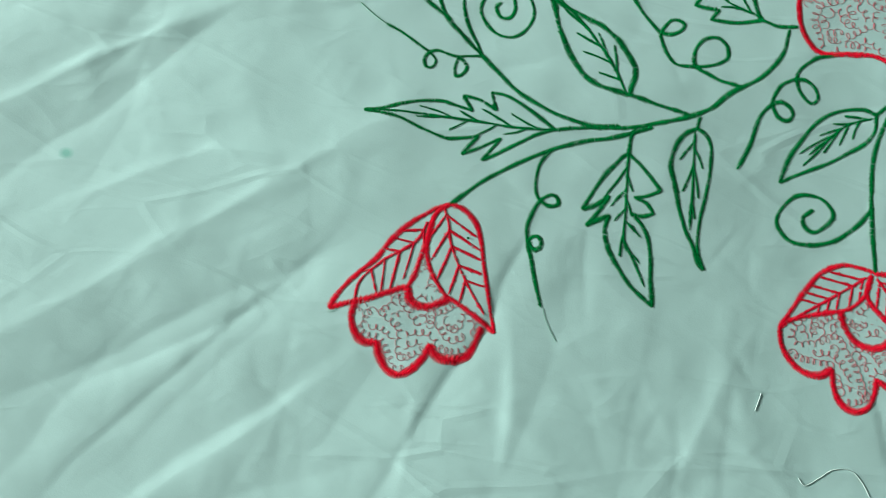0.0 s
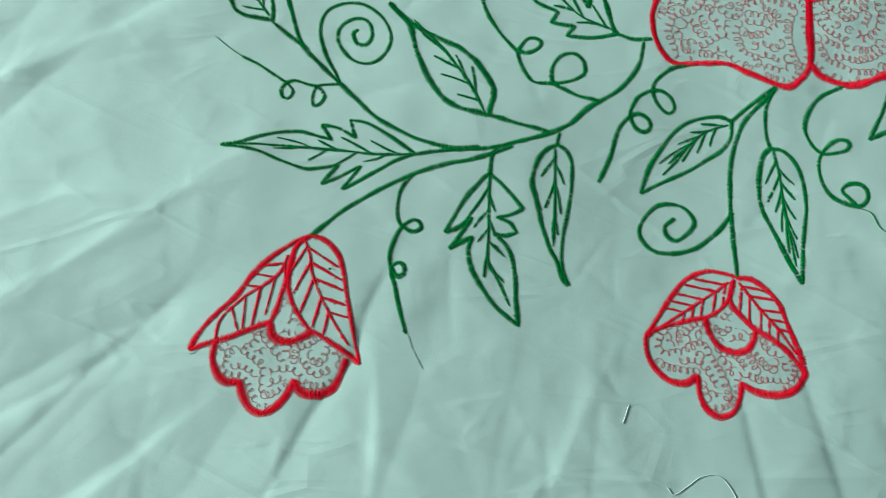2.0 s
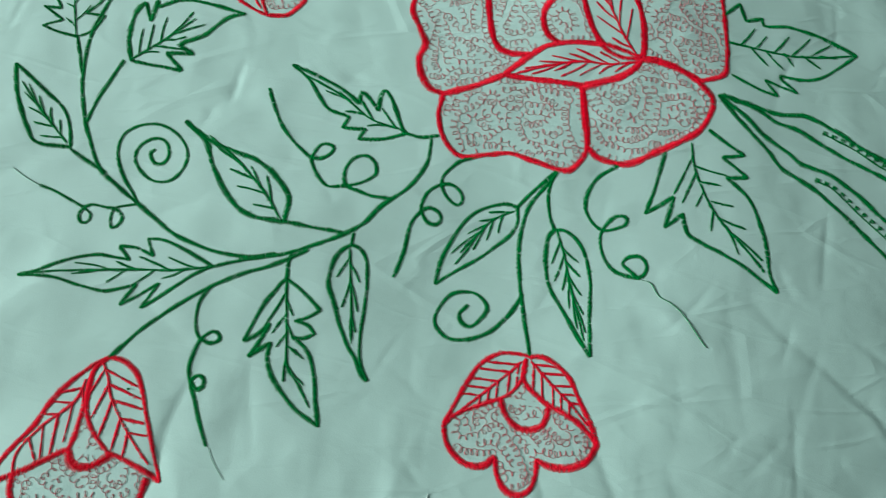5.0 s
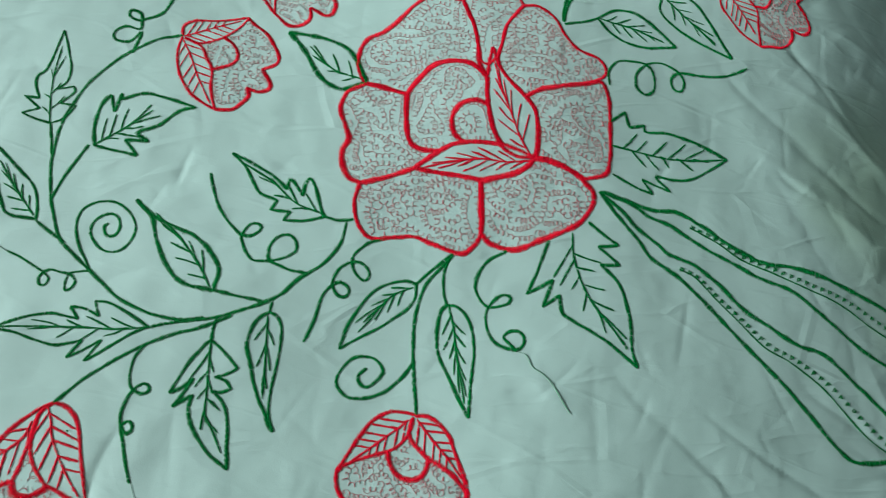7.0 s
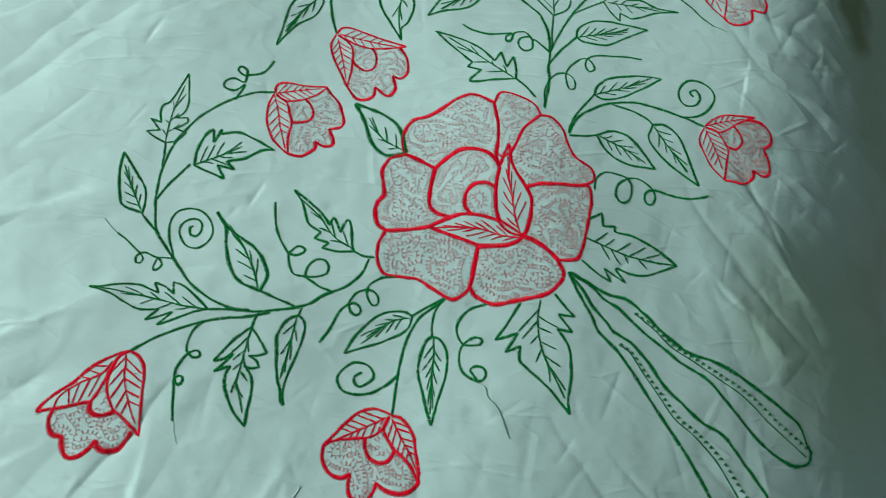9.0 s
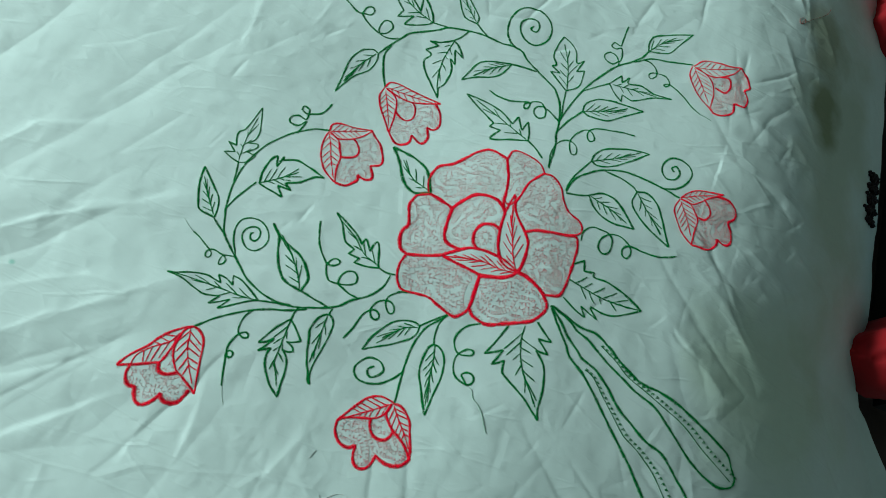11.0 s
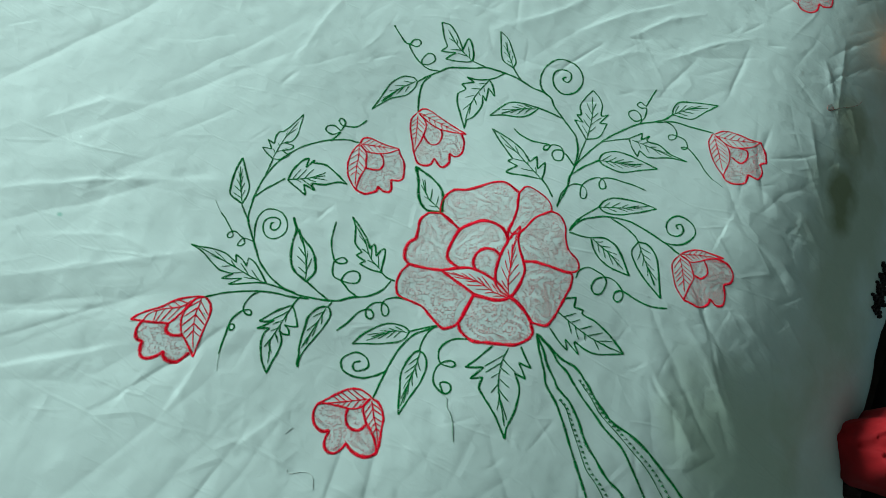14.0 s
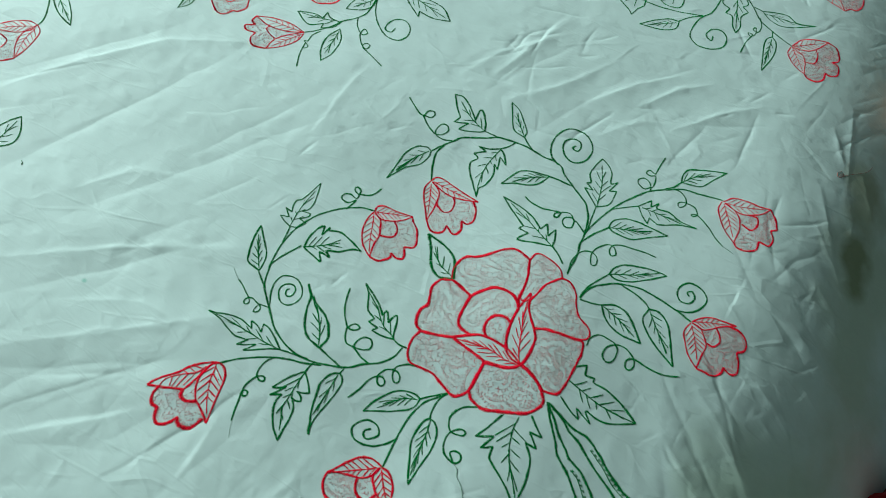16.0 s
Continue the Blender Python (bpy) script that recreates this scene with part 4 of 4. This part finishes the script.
tulip([[(324, 131), (313, 133), (299, 132), (283, 122), (272, 106), (263, 90), (256, 77)], [(263, 83), (279, 90), (294, 95), (306, 100), (315, 108), (320, 117), (322, 129)]],
      [[(324, 130), (335, 131), (346, 125), (357, 113), (365, 95), (371, 81), (376, 65)], [(364, 78), (351, 87), (338, 93), (330, 100), (322, 108), (319, 117), (322, 129)]],
      [[(301, 97), (304, 86), (312, 77), (323, 74), (333, 77), (338, 85), (339, 92)]],
      [[(256, 77), (258, 64), (264, 54), (274, 47), (287, 47), (296, 53)], [(297, 41), (302, 30), (312, 26), (322, 30), (327, 41), (328, 52)], [(339, 47), (354, 46), (367, 51), (375, 62), (376, 66)]],
      [[(318, 126), (306, 116), (292, 105), (268, 86)]], [[(326, 127), (339, 112), (352, 99), (370, 78)]],
      widths=(3.6, 3.8, 4.4, 4.6, 2.2))
tulip([[(37, 520), (36, 533), (47, 542), (71, 545), (104, 554)], [(94, 536), (77, 520), (58, 512), (40, 517)]],
      [[(37, 518), (36, 499), (43, 472), (57, 450), (73, 437), (88, 430)], [(80, 454), (77, 478), (68, 493), (59, 508), (40, 517)]],
      [[(82, 523), (93, 515), (100, 503), (99, 492), (89, 484), (76, 479)]],
      [[(104, 552), (113, 544), (130, 530), (144, 506), (143, 493), (129, 485)], [(139, 472), (141, 461), (130, 456), (117, 460)], [(120, 449), (110, 434), (102, 430), (88, 430)]],
      [[(39, 519), (67, 534), (95, 548)]], [[(39, 514), (53, 490), (64, 467), (82, 437)]],
      widths=(3.2, 3.2, 3.6, 4, 1.8))
tulip([[(87, 650), (91, 663), (107, 667), (144, 663), (193, 659)], [(164, 647), (138, 640), (114, 642), (90, 649)]],
      [[(86, 649), (85, 629), (96, 607), (112, 587), (131, 563)], [(127, 596), (121, 622), (112, 638), (90, 649)]],
      [[(145, 642), (155, 630), (159, 610), (149, 599), (133, 604), (123, 612)]],
      [[(186, 654), (201, 637), (208, 615), (201, 601), (189, 602)], [(198, 583), (196, 568), (186, 566), (170, 575)], [(172, 560), (163, 549), (149, 548), (131, 563)]],
      [[(92, 651), (132, 652), (178, 655)]], [[(91, 643), (107, 613), (125, 576)]],
      widths=(3.2, 3.2, 3.4, 4, 1.8))
tulip([[(618, 957), (636, 980), (665, 988), (689, 991), (711, 1000)], [(699, 977), (679, 959), (657, 949), (622, 956)]],
      [[(616, 956), (616, 933), (629, 910), (646, 890), (670, 874)], [(670, 911), (661, 936), (645, 950), (622, 956)]],
      [[(674, 956), (693, 960), (699, 943), (692, 924), (670, 926)]],
      [[(711, 1000), (728, 983), (739, 959)], [(728, 949)], [(739, 929), (735, 909), (714, 907)], [(715, 885), (698, 869), (681, 866), (670, 874)]],
      [[(622, 956), (658, 968), (701, 991)]], [[(621, 953), (640, 924), (664, 886)]],
      widths=(2.8, 2.8, 3.4, 4, 1.8))
tulip([[(661, 660), (673, 677), (691, 690), (712, 695), (736, 701)], [(715, 685), (698, 668), (684, 657), (662, 658)]],
      [[(660, 657), (655, 635), (664, 615), (679, 593), (700, 578)], [(700, 604), (701, 629), (692, 643), (679, 657), (662, 658)]],
      [[(704, 675), (716, 662), (720, 649), (713, 636), (700, 635)]],
      [[(724, 692), (746, 694), (763, 682), (766, 665), (755, 650)], [(765, 633), (768, 613), (758, 604), (742, 609)], [(743, 597), (731, 582), (715, 580), (700, 578)]],
      [[(664, 662), (689, 677), (719, 692)]], [[(663, 653), (678, 629), (695, 595)]],
      widths=(2.8, 2.8, 3.4, 4, 1.8))
petal(5.0, [[(242, 478), (233, 498), (233, 519), (241, 537), (257, 547), (272, 564), (287, 585), (303, 600), (317, 604), (331, 601), (345, 596)], [(351, 580), (359, 559), (364, 534), (367, 509), (375, 495)], [(365, 505), (351, 512), (331, 511), (315, 504), (300, 486), (289, 467)], [(264, 474), (242, 478)]])
petal(3.4, [[(345, 596), (348, 615), (358, 621), (380, 619), (402, 612), (415, 597)], [(407, 585), (395, 564), (390, 537), (386, 520)], [(375, 510), (366, 517), (364, 534), (359, 559), (351, 580), (345, 596)]])
petal(3.8, [[(415, 596), (431, 597), (450, 583), (462, 559), (477, 541), (499, 533), (508, 523), (507, 511), (493, 501), (459, 491), (432, 482), (419, 473)], [(401, 490), (389, 508), (386, 522), (390, 537), (395, 564), (407, 585), (415, 596)]])
petal(5.0, [[(492, 499), (504, 501), (511, 484), (513, 458), (513, 429), (512, 404), (506, 391), (493, 386), (484, 383)], [(466, 393), (449, 400), (432, 403)], [(433, 433), (429, 457), (419, 473)], [(432, 482), (459, 491), (492, 499)]])
petal(5.4, [[(482, 383), (493, 370), (493, 356), (483, 338), (465, 325), (440, 313), (419, 302), (404, 300), (387, 304), (377, 314)], [(377, 329), (376, 345), (374, 371)], [(389, 376), (414, 385), (431, 401)], [(449, 400), (466, 393), (482, 383)]])
petal(4.6, [[(249, 359), (246, 340), (249, 321), (258, 305), (268, 300), (290, 303), (308, 305), (328, 299), (348, 292), (361, 292), (372, 302), (377, 315)], [(377, 329), (376, 345), (374, 371)], [(363, 374), (331, 377), (304, 380)], [(280, 369), (249, 359)]])
petal(5.4, [[(242, 477), (225, 465), (220, 445), (227, 423), (232, 409), (227, 394), (228, 380), (237, 363), (249, 359)], [(274, 367), (304, 381)], [(319, 394), (329, 401)], [(308, 402), (295, 414), (291, 439), (289, 467)], [(264, 474), (242, 477)]])
petal(5.0, [[(375, 493), (365, 505), (351, 512), (331, 511), (315, 504), (300, 486), (290, 466), (291, 439), (295, 414), (308, 402), (329, 401)], [(340, 409), (352, 414)], [(343, 424), (340, 442), (347, 457), (363, 464), (378, 460)], [(376, 476), (375, 493)]])
petal(4.6, [[(378, 460), (363, 464), (347, 457), (340, 442), (343, 424), (352, 414)], [(372, 415), (395, 414)], [(384, 433), (378, 460)]])
rose_leaf(4.4, [[(427, 402), (409, 403), (391, 416), (381, 443), (376, 472), (376, 503), (380, 533)]],
     [[(427, 402), (433, 412), (433, 433), (429, 457), (416, 474), (401, 490), (389, 508), (380, 533)]],
     [[(426, 404), (413, 426), (400, 460), (391, 481), (383, 512)]], 5)
rose_leaf(4.4, [[(431, 401), (414, 385), (389, 376), (363, 374), (331, 377), (304, 380)]],
     [[(431, 401), (426, 404), (398, 414), (372, 415), (346, 411), (325, 399), (304, 380)]],
     [[(429, 399), (400, 395), (374, 396), (342, 390), (314, 382)]], 6)
tulip([[(-838, 485), (-864, 482), (-890, 460), (-913, 420)], [(-865, 438), (-840, 461), (-838, 485)]],
      [[(-838, 485), (-815, 470), (-801, 427), (-799, 389)], [(-827, 418), (-843, 449), (-838, 485)]],
      [[(-879, 421), (-852, 416), (-843, 398), (-848, 381)]],
      [[(-799, 389), (-816, 368), (-848, 360), (-894, 377), (-910, 418)]],
      [[(-840, 479), (-869, 456), (-901, 425)]], [[(-834, 477), (-825, 441), (-802, 395)]],
      widths=(2.6, 2.6, 3.2, 3.8, 1.8))
stem(3.2, [[(-838, 485), (-842, 506), (-862, 534), (-892, 569)]])
leaf(3.2, [[(-901, 590), (-873, 560), (-830, 536), (-783, 525)]],
     [[(-901, 590), (-863, 587), (-817, 558), (-783, 525)]],
     [[(-889, 583), (-845, 559), (-796, 533)]], 3)
leaf(3.2, [[(-653, 204), (-678, 238), (-676, 270), (-665, 292)]],
     [[(-653, 204), (-627, 235), (-636, 263), (-665, 292)]],
     [[(-653, 211), (-656, 240), (-663, 279)]], 3)
leaf(3.2, [[(-651, 789), (-654, 745), (-644, 707)]],
     [[(-651, 789), (-631, 739), (-644, 707)]],
     [[(-647, 775), (-642, 718)]], 2)
tulip([[(-605, 884), (-623, 845), (-633, 798)], [(-593, 811), (-605, 884)]],
      [[(-605, 884), (-565, 878), (-535, 846)], [(-562, 855), (-605, 884)]],
      [[(-598, 807), (-573, 792), (-562, 805), (-571, 835)]],
      [[(-633, 798), (-595, 767), (-569, 752), (-550, 755), (-542, 776)], [(-531, 782), (-524, 802), (-536, 826), (-540, 848)]],
      [[(-603, 878), (-623, 806)]], [[(-596, 878), (-544, 849)]],
      widths=(2.6, 2.6, 3.2, 3.8, 1.6))
tulip([[(-371, 820), (-411, 823), (-453, 814), (-488, 796)], [(-448, 788), (-406, 797), (-371, 820)]],
      [[(-369, 817), (-367, 789), (-381, 756), (-406, 728)], [(-409, 761), (-394, 791), (-371, 820)]],
      [[(-444, 789), (-443, 776), (-425, 767), (-410, 765)]],
      [[(-488, 796), (-487, 778), (-473, 773)], [(-490, 758), (-478, 748), (-456, 752)], [(-453, 732), (-435, 719), (-406, 728)]],
      [[(-374, 818), (-467, 801)]], [[(-371, 813), (-401, 741)]],
      widths=(2.6, 2.6, 3.2, 3.8, 1.6))
stem(3.5, [[(-371, 820), (-352, 842), (-331, 877), (-324, 901), (-305, 930), (-295, 962), (-306, 1020)]])
toothed_leaf(3.2, [[(-323, 897), (-351, 894), (-368, 905)], [(-365, 883)], [(-391, 882), (-425, 865)]],
     [[(-323, 897), (-328, 874), (-349, 854)], [(-353, 869)], [(-381, 847), (-425, 865)]],
     [[(-329, 897), (-372, 878), (-413, 867)]], 3)
leaf(3.2, [[(-312, 878), (-320, 841), (-310, 804), (-287, 771)]],
     [[(-312, 878), (-289, 849), (-280, 805), (-287, 771)]],
     [[(-309, 870), (-293, 795)]], 3)
tendril(2.6, [[(-343, 846), (-351, 824), (-347, 804), (-354, 799), (-337, 790), (-342, 779), (-348, 795), (-337, 761), (-318, 726)]])
tendril(2.6, [[(-303, 936), (-288, 912), (-262, 893), (-254, 904), (-267, 912), (-265, 891), (-243, 867), (-227, 861), (-226, 875), (-237, 876), (-237, 862), (-209, 852), (-169, 839)]])
tendril(3.2, [[(-306, 1020), (-282, 977), (-249, 943), (-212, 924), (-184, 930), (-175, 956), (-188, 983), (-209, 993), (-228, 983), (-235, 960), (-229, 942), (-213, 942), (-212, 959)]])
leaf(3.2, [[(-306, 1020), (-334, 1005), (-344, 973), (-342, 942)]],
     [[(-306, 1020), (-298, 989), (-311, 961), (-342, 942)]],
     [[(-309, 1005), (-332, 957)]], 3)
toothed_leaf(3.5, [[(-278, 1093), (-232, 1086), (-201, 1090), (-158, 1086), (-122, 1058)]],
     [[(-278, 1093), (-243, 1057), (-191, 1024)], [(-199, 1042)], [(-162, 1041), (-122, 1058)]],
     [[(-267, 1084), (-196, 1069), (-137, 1061)]], 4)
petal(4.4, [[(-471, 952), (-422, 916), (-391, 925), (-372, 955), (-397, 1011)], [(-447, 998), (-471, 952)]])
tulip([[(605, 1513), (620, 1554), (651, 1578), (680, 1591)], [(665, 1552), (644, 1523), (606, 1511)]],
      [[(603, 1509), (604, 1481), (628, 1452), (658, 1439)], [(649, 1479), (636, 1500), (606, 1511)]],
      [[(661, 1541), (671, 1520), (670, 1491), (651, 1481)]],
      [[(680, 1591), (708, 1585), (722, 1548), (708, 1529)], [(726, 1527), (732, 1496), (715, 1478), (704, 1481)], [(704, 1452), (690, 1434), (670, 1430), (658, 1439)]],
      [[(609, 1516), (672, 1580)]], [[(609, 1506), (652, 1447)]],
      widths=(2.6, 2.6, 3.2, 4, 1.6))
stem(3.5, [[(443, 1626), (480, 1587), (506, 1555), (551, 1532), (577, 1521), (605, 1513)]])
leaf(3.2, [[(552, 1515), (542, 1490), (551, 1440), (566, 1382)]],
     [[(552, 1515), (569, 1495), (575, 1447), (566, 1382)]],
     [[(554, 1504), (565, 1404)]], 4)
stem(2.9, [[(547, 1536), (553, 1513)]])
tendril(2.6, [[(505, 1562), (518, 1531), (516, 1506), (503, 1509), (507, 1520), (513, 1497), (505, 1480), (496, 1488), (507, 1487), (502, 1451), (502, 1408)]])
leaf(3.2, [[(502, 1591), (528, 1606), (563, 1618), (593, 1605), (637, 1626)]],
     [[(502, 1591), (531, 1572), (570, 1571), (637, 1626)]],
     [[(511, 1587), (605, 1606)]], 4)
stem(2.9, [[(478, 1593), (502, 1591)]])
toothed_leaf(3.5, [[(417, 1647), (401, 1565), (427, 1545)], [(423, 1524)], [(441, 1522), (454, 1489), (469, 1468)]],
     [[(417, 1647), (460, 1598), (453, 1574)], [(472, 1563)], [(462, 1534), (472, 1495), (469, 1468)]],
     [[(420, 1635), (464, 1484)]], 3)
tendril(3.5, [[(396, 1588), (394, 1506), (376, 1462), (372, 1413), (379, 1381), (405, 1365), (439, 1374), (460, 1400), (457, 1434), (438, 1452), (415, 1441), (410, 1412), (427, 1401), (426, 1418)]])
stem(3.2, [[(333, 1413), (352, 1445), (379, 1474)]])
leaf(3.2, [[(336, 1415), (312, 1409), (284, 1382), (257, 1343)]],
     [[(336, 1415), (337, 1385), (309, 1359), (257, 1343)]],
     [[(332, 1407), (273, 1353)]], 4)
stem(3.2, [[(379, 1474), (319, 1448), (247, 1431), (199, 1432)]])
toothed_leaf(3.2, [[(226, 1481), (240, 1412)], [(230, 1391)], [(226, 1362)], [(211, 1376), (182, 1392)]],
     [[(226, 1481), (194, 1442), (182, 1392)]],
     [[(224, 1466), (192, 1395)]], 2)
toothed_leaf(3.2, [[(309, 1533), (319, 1469), (286, 1453), (257, 1465)]],
     [[(309, 1533), (275, 1498), (257, 1465)]],
     [[(308, 1524), (270, 1461)]], 2)
tulip([[(576, 1817), (615, 1853), (649, 1845)], [(619, 1807), (576, 1817)]],
      [[(576, 1817), (609, 1757), (686, 1741)], [(648, 1788), (576, 1817)]],
      [[(639, 1823), (659, 1819), (664, 1786), (651, 1776)]],
      [[(686, 1741), (698, 1762)], [(713, 1768), (724, 1800), (718, 1839), (692, 1865), (649, 1845)]],
      [[(584, 1817), (642, 1840)]], [[(586, 1812), (674, 1747)]],
      widths=(2.6, 2.6, 3.2, 3.8, 1.6))

# ---- threads and scraps on the sheet ----
def scrap(name, label, width, runs, mat):
    ob = part(name, cord(runs_of(runs, 0.0015), width, 0.0), mat)
    tagged(ob, label, "thread")


BROWN = material("brown_thread", (0.32, 0.12, 0.10), 0.8, 0.2)
scrap("loose_thread", "short white thread scrap lying on the sheet", 0.5, [[(245, 26), (243, 19), (241, 13)]], WHITE)
scrap("loose_thread", "curved white thread lying on the sheet", 0.5, [[(275, -27), (280, -31), (290, -24), (299, -17), (311, -15), (319, -21), (325, -30)]], WHITE)
scrap("loose_thread", "fine loose thread beside the tulip", 0.25, [[(-66, 28), (-69, 25), (-72, 24)]], GREEN)
scrap("loose_thread", "fine dark loose thread on the sheet", 0.25, [[(81, 56), (85, 47), (94, 34)]], GREEN)
scrap("loose_thread", "reddish brown thread lying on the stained sheet", 0.8, [[(823, 1220), (816, 1209), (819, 1198), (829, 1205), (829, 1218), (823, 1200), (849, 1234), (878, 1270), (888, 1290), (892, 1304)]], BROWN)
scrap("loose_thread", "dark speck of lint on the sheet", 1.4, [[(17, 97), (18, 97), (19, 97)]], GREEN)
scrap("loose_thread", "dark speck of lint on the sheet", 1.2, [[(-581, 219), (-575, 216), (-574, 212)]], GREEN)

# ---- things beside the bed ----
BENCH_Z = -0.25
DARK = material("dark_upholstery", (0.012, 0.02, 0.02), 0.9, 0.3, bump=((300, 0.0004, 2, 1.0),))
RED_CLOTH = material("red_cloth", (0.26, 0.004, 0.008), 0.85, 0.2, bump=((350, 0.0003, 2, 1.0),))
BLUE_CLOTH = material("blue_cloth", (0.02, 0.12, 0.30), 0.85, 0.2, bump=((350, 0.0003, 2, 1.0),))
TEAL_CLOTH = material("teal_cloth", (0.13, 0.28, 0.26), 0.85, 0.15, bump=((350, 0.0003, 2, 1.0),))
BLACK_YARN = material("black_yarn", (0.008, 0.007, 0.008), 0.9, 0.3)
ORANGE = material("orange_card", (0.75, 0.22, 0.05), 0.6, 0.15)

bench = tagged(new("bench"), "low bench with dark upholstery standing beside the bed", "bench")
part("seat", slab(1.29, 0.58, BENCH_Z - 0.14, 1.80, 1.85, BENCH_Z, 0.03, 3), DARK, bench)
for lx, ly in ((1.33, 0.63), (1.72, 0.63), (1.33, 1.76), (1.72, 1.76)):
    part("leg", slab(lx, ly, FLOOR_Z, lx + 0.05, ly + 0.05, BENCH_Z - 0.14, 0.005), WOOD, bench)


def heap(name, label, x, y, rx, ry, high, turn, mat, seed, point=2.0, floor=BENCH_Z, size=46):
    """A cloth dropped in a soft heap: a rounded dome with folds, closed below."""
    bm, rows = bmesh.new(), []
    noise_ = Lattice(seed)
    for j in range(size // 2 + 1):
        ring, k = [], j / (size // 2)
        for i in range(size):
            a = 2 * math.pi * i / size
            pull = 1 + 0.16 * float(noise_(np.array(2.2 * math.cos(a) + 9), np.array(2.2 * math.sin(a) + 9)))
            pull = pull / (abs(math.cos(a)) ** point + abs(math.sin(a)) ** point) ** (1 / point)
            r = k ** 0.75 * pull
            px, py = rx * r * math.cos(a), ry * r * math.sin(a)
            dome = (1 - k ** 3.2) ** 0.6
            fold = float(noise_(np.array(px * 34 + 20), np.array(py * 13 + 20))) * 0.34 + float(noise_(np.array(px * 90 + 5), np.array(py * 60 + 5))) * 0.16
            z = high * max(0.0, dome * (0.85 + fold))
            c, s = math.cos(turn), math.sin(turn)
            ring.append(bm.verts.new((x + px * c - py * s, y + px * s + py * c, floor + 0.001 + z)))
        rows.append(ring)
    for a, b in zip(rows, rows[1:]):
        for i in range(size):
            bm.faces.new((a[i], b[i], b[(i + 1) % size], a[(i + 1) % size]))
    bm.faces.new(rows[-1][::-1])
    bmesh.ops.remove_doubles(bm, verts=rows[0], dist=0.0005)
    bmesh.ops.recalc_face_normals(bm, faces=bm.faces[:])
    return tagged(part(name, bm, mat, smooth=True), label, "cloth")


heap("red_cloth", "deep red cloth heaped over the sheet's edge and the bench", 1.240, 0.625, 0.120, 0.085, 0.22, 0.25, RED_CLOTH, 41, point=1.3)
heap("red_cloth", "small deep red cloth bunched beside the sheet", 1.115, 1.45, 0.10, 0.085, 0.22, 0.5, RED_CLOTH, 42)
heap("teal_cloth", "pale teal cloth crumpled on the bench", 1.350, 0.785, 0.10, 0.055, 0.14, 0.25, TEAL_CLOTH, 43)
heap("blue_cloth", "blue cloth folded on the bench", 1.345, 0.895, 0.10, 0.055, 0.14, 0.1, BLUE_CLOTH, 44)

# a piece of black crochet with a picot rim, lying on the sheet's edge
crochet = tagged(new("crochet_trim"), "black crocheted trim with small picots on the sheet", "trim")


def crochet_at(px, py):
    return (px, py, float(cloth_z(np.array([px]), np.array([py]))[0]))


rim, body = bmesh.new(), bmesh.new()
for k in range(30):
    py = 0.90 + 0.0042 * k
    px = 1.115 + 0.010 * math.sin(k * 0.9) + 0.006 * math.sin(k * 2.3)
    for q, rad in ((0.0, 0.0045), (0.009, 0.006), (0.019, 0.006)):
        bmesh.ops.create_icosphere(body if q else rim, subdivisions=1, radius=rad, matrix=Matrix.Translation(Vector(crochet_at(px + q, py + 0.002 * math.sin(5 * k + 90 * q))) + Vector((0, 0, rad * 0.8))))
part("picot_rim", rim, BLACK_YARN, crochet)
part("body", body, BLACK_YARN, crochet)

box = tagged(new("small_box"), "small orange box with a black band", "box")
m = pose(0.995, 1.545, float(cloth_z(np.array([1.012]), np.array([1.55]))[0]) + 0.038, 0, 17, 8)
bm = slab(-0.06, -0.045, -0.04, 0.06, 0.045, 0.06, 0.003)
bmesh.ops.transform(bm, verts=bm.verts, matrix=m)
part("body", bm, ORANGE, box)
bm = slab(-0.062, -0.050, -0.04, 0.062, -0.0455, 0.062, 0.001)
bmesh.ops.transform(bm, verts=bm.verts, matrix=m)
part("band", bm, BLACK_YARN, box, "black band")
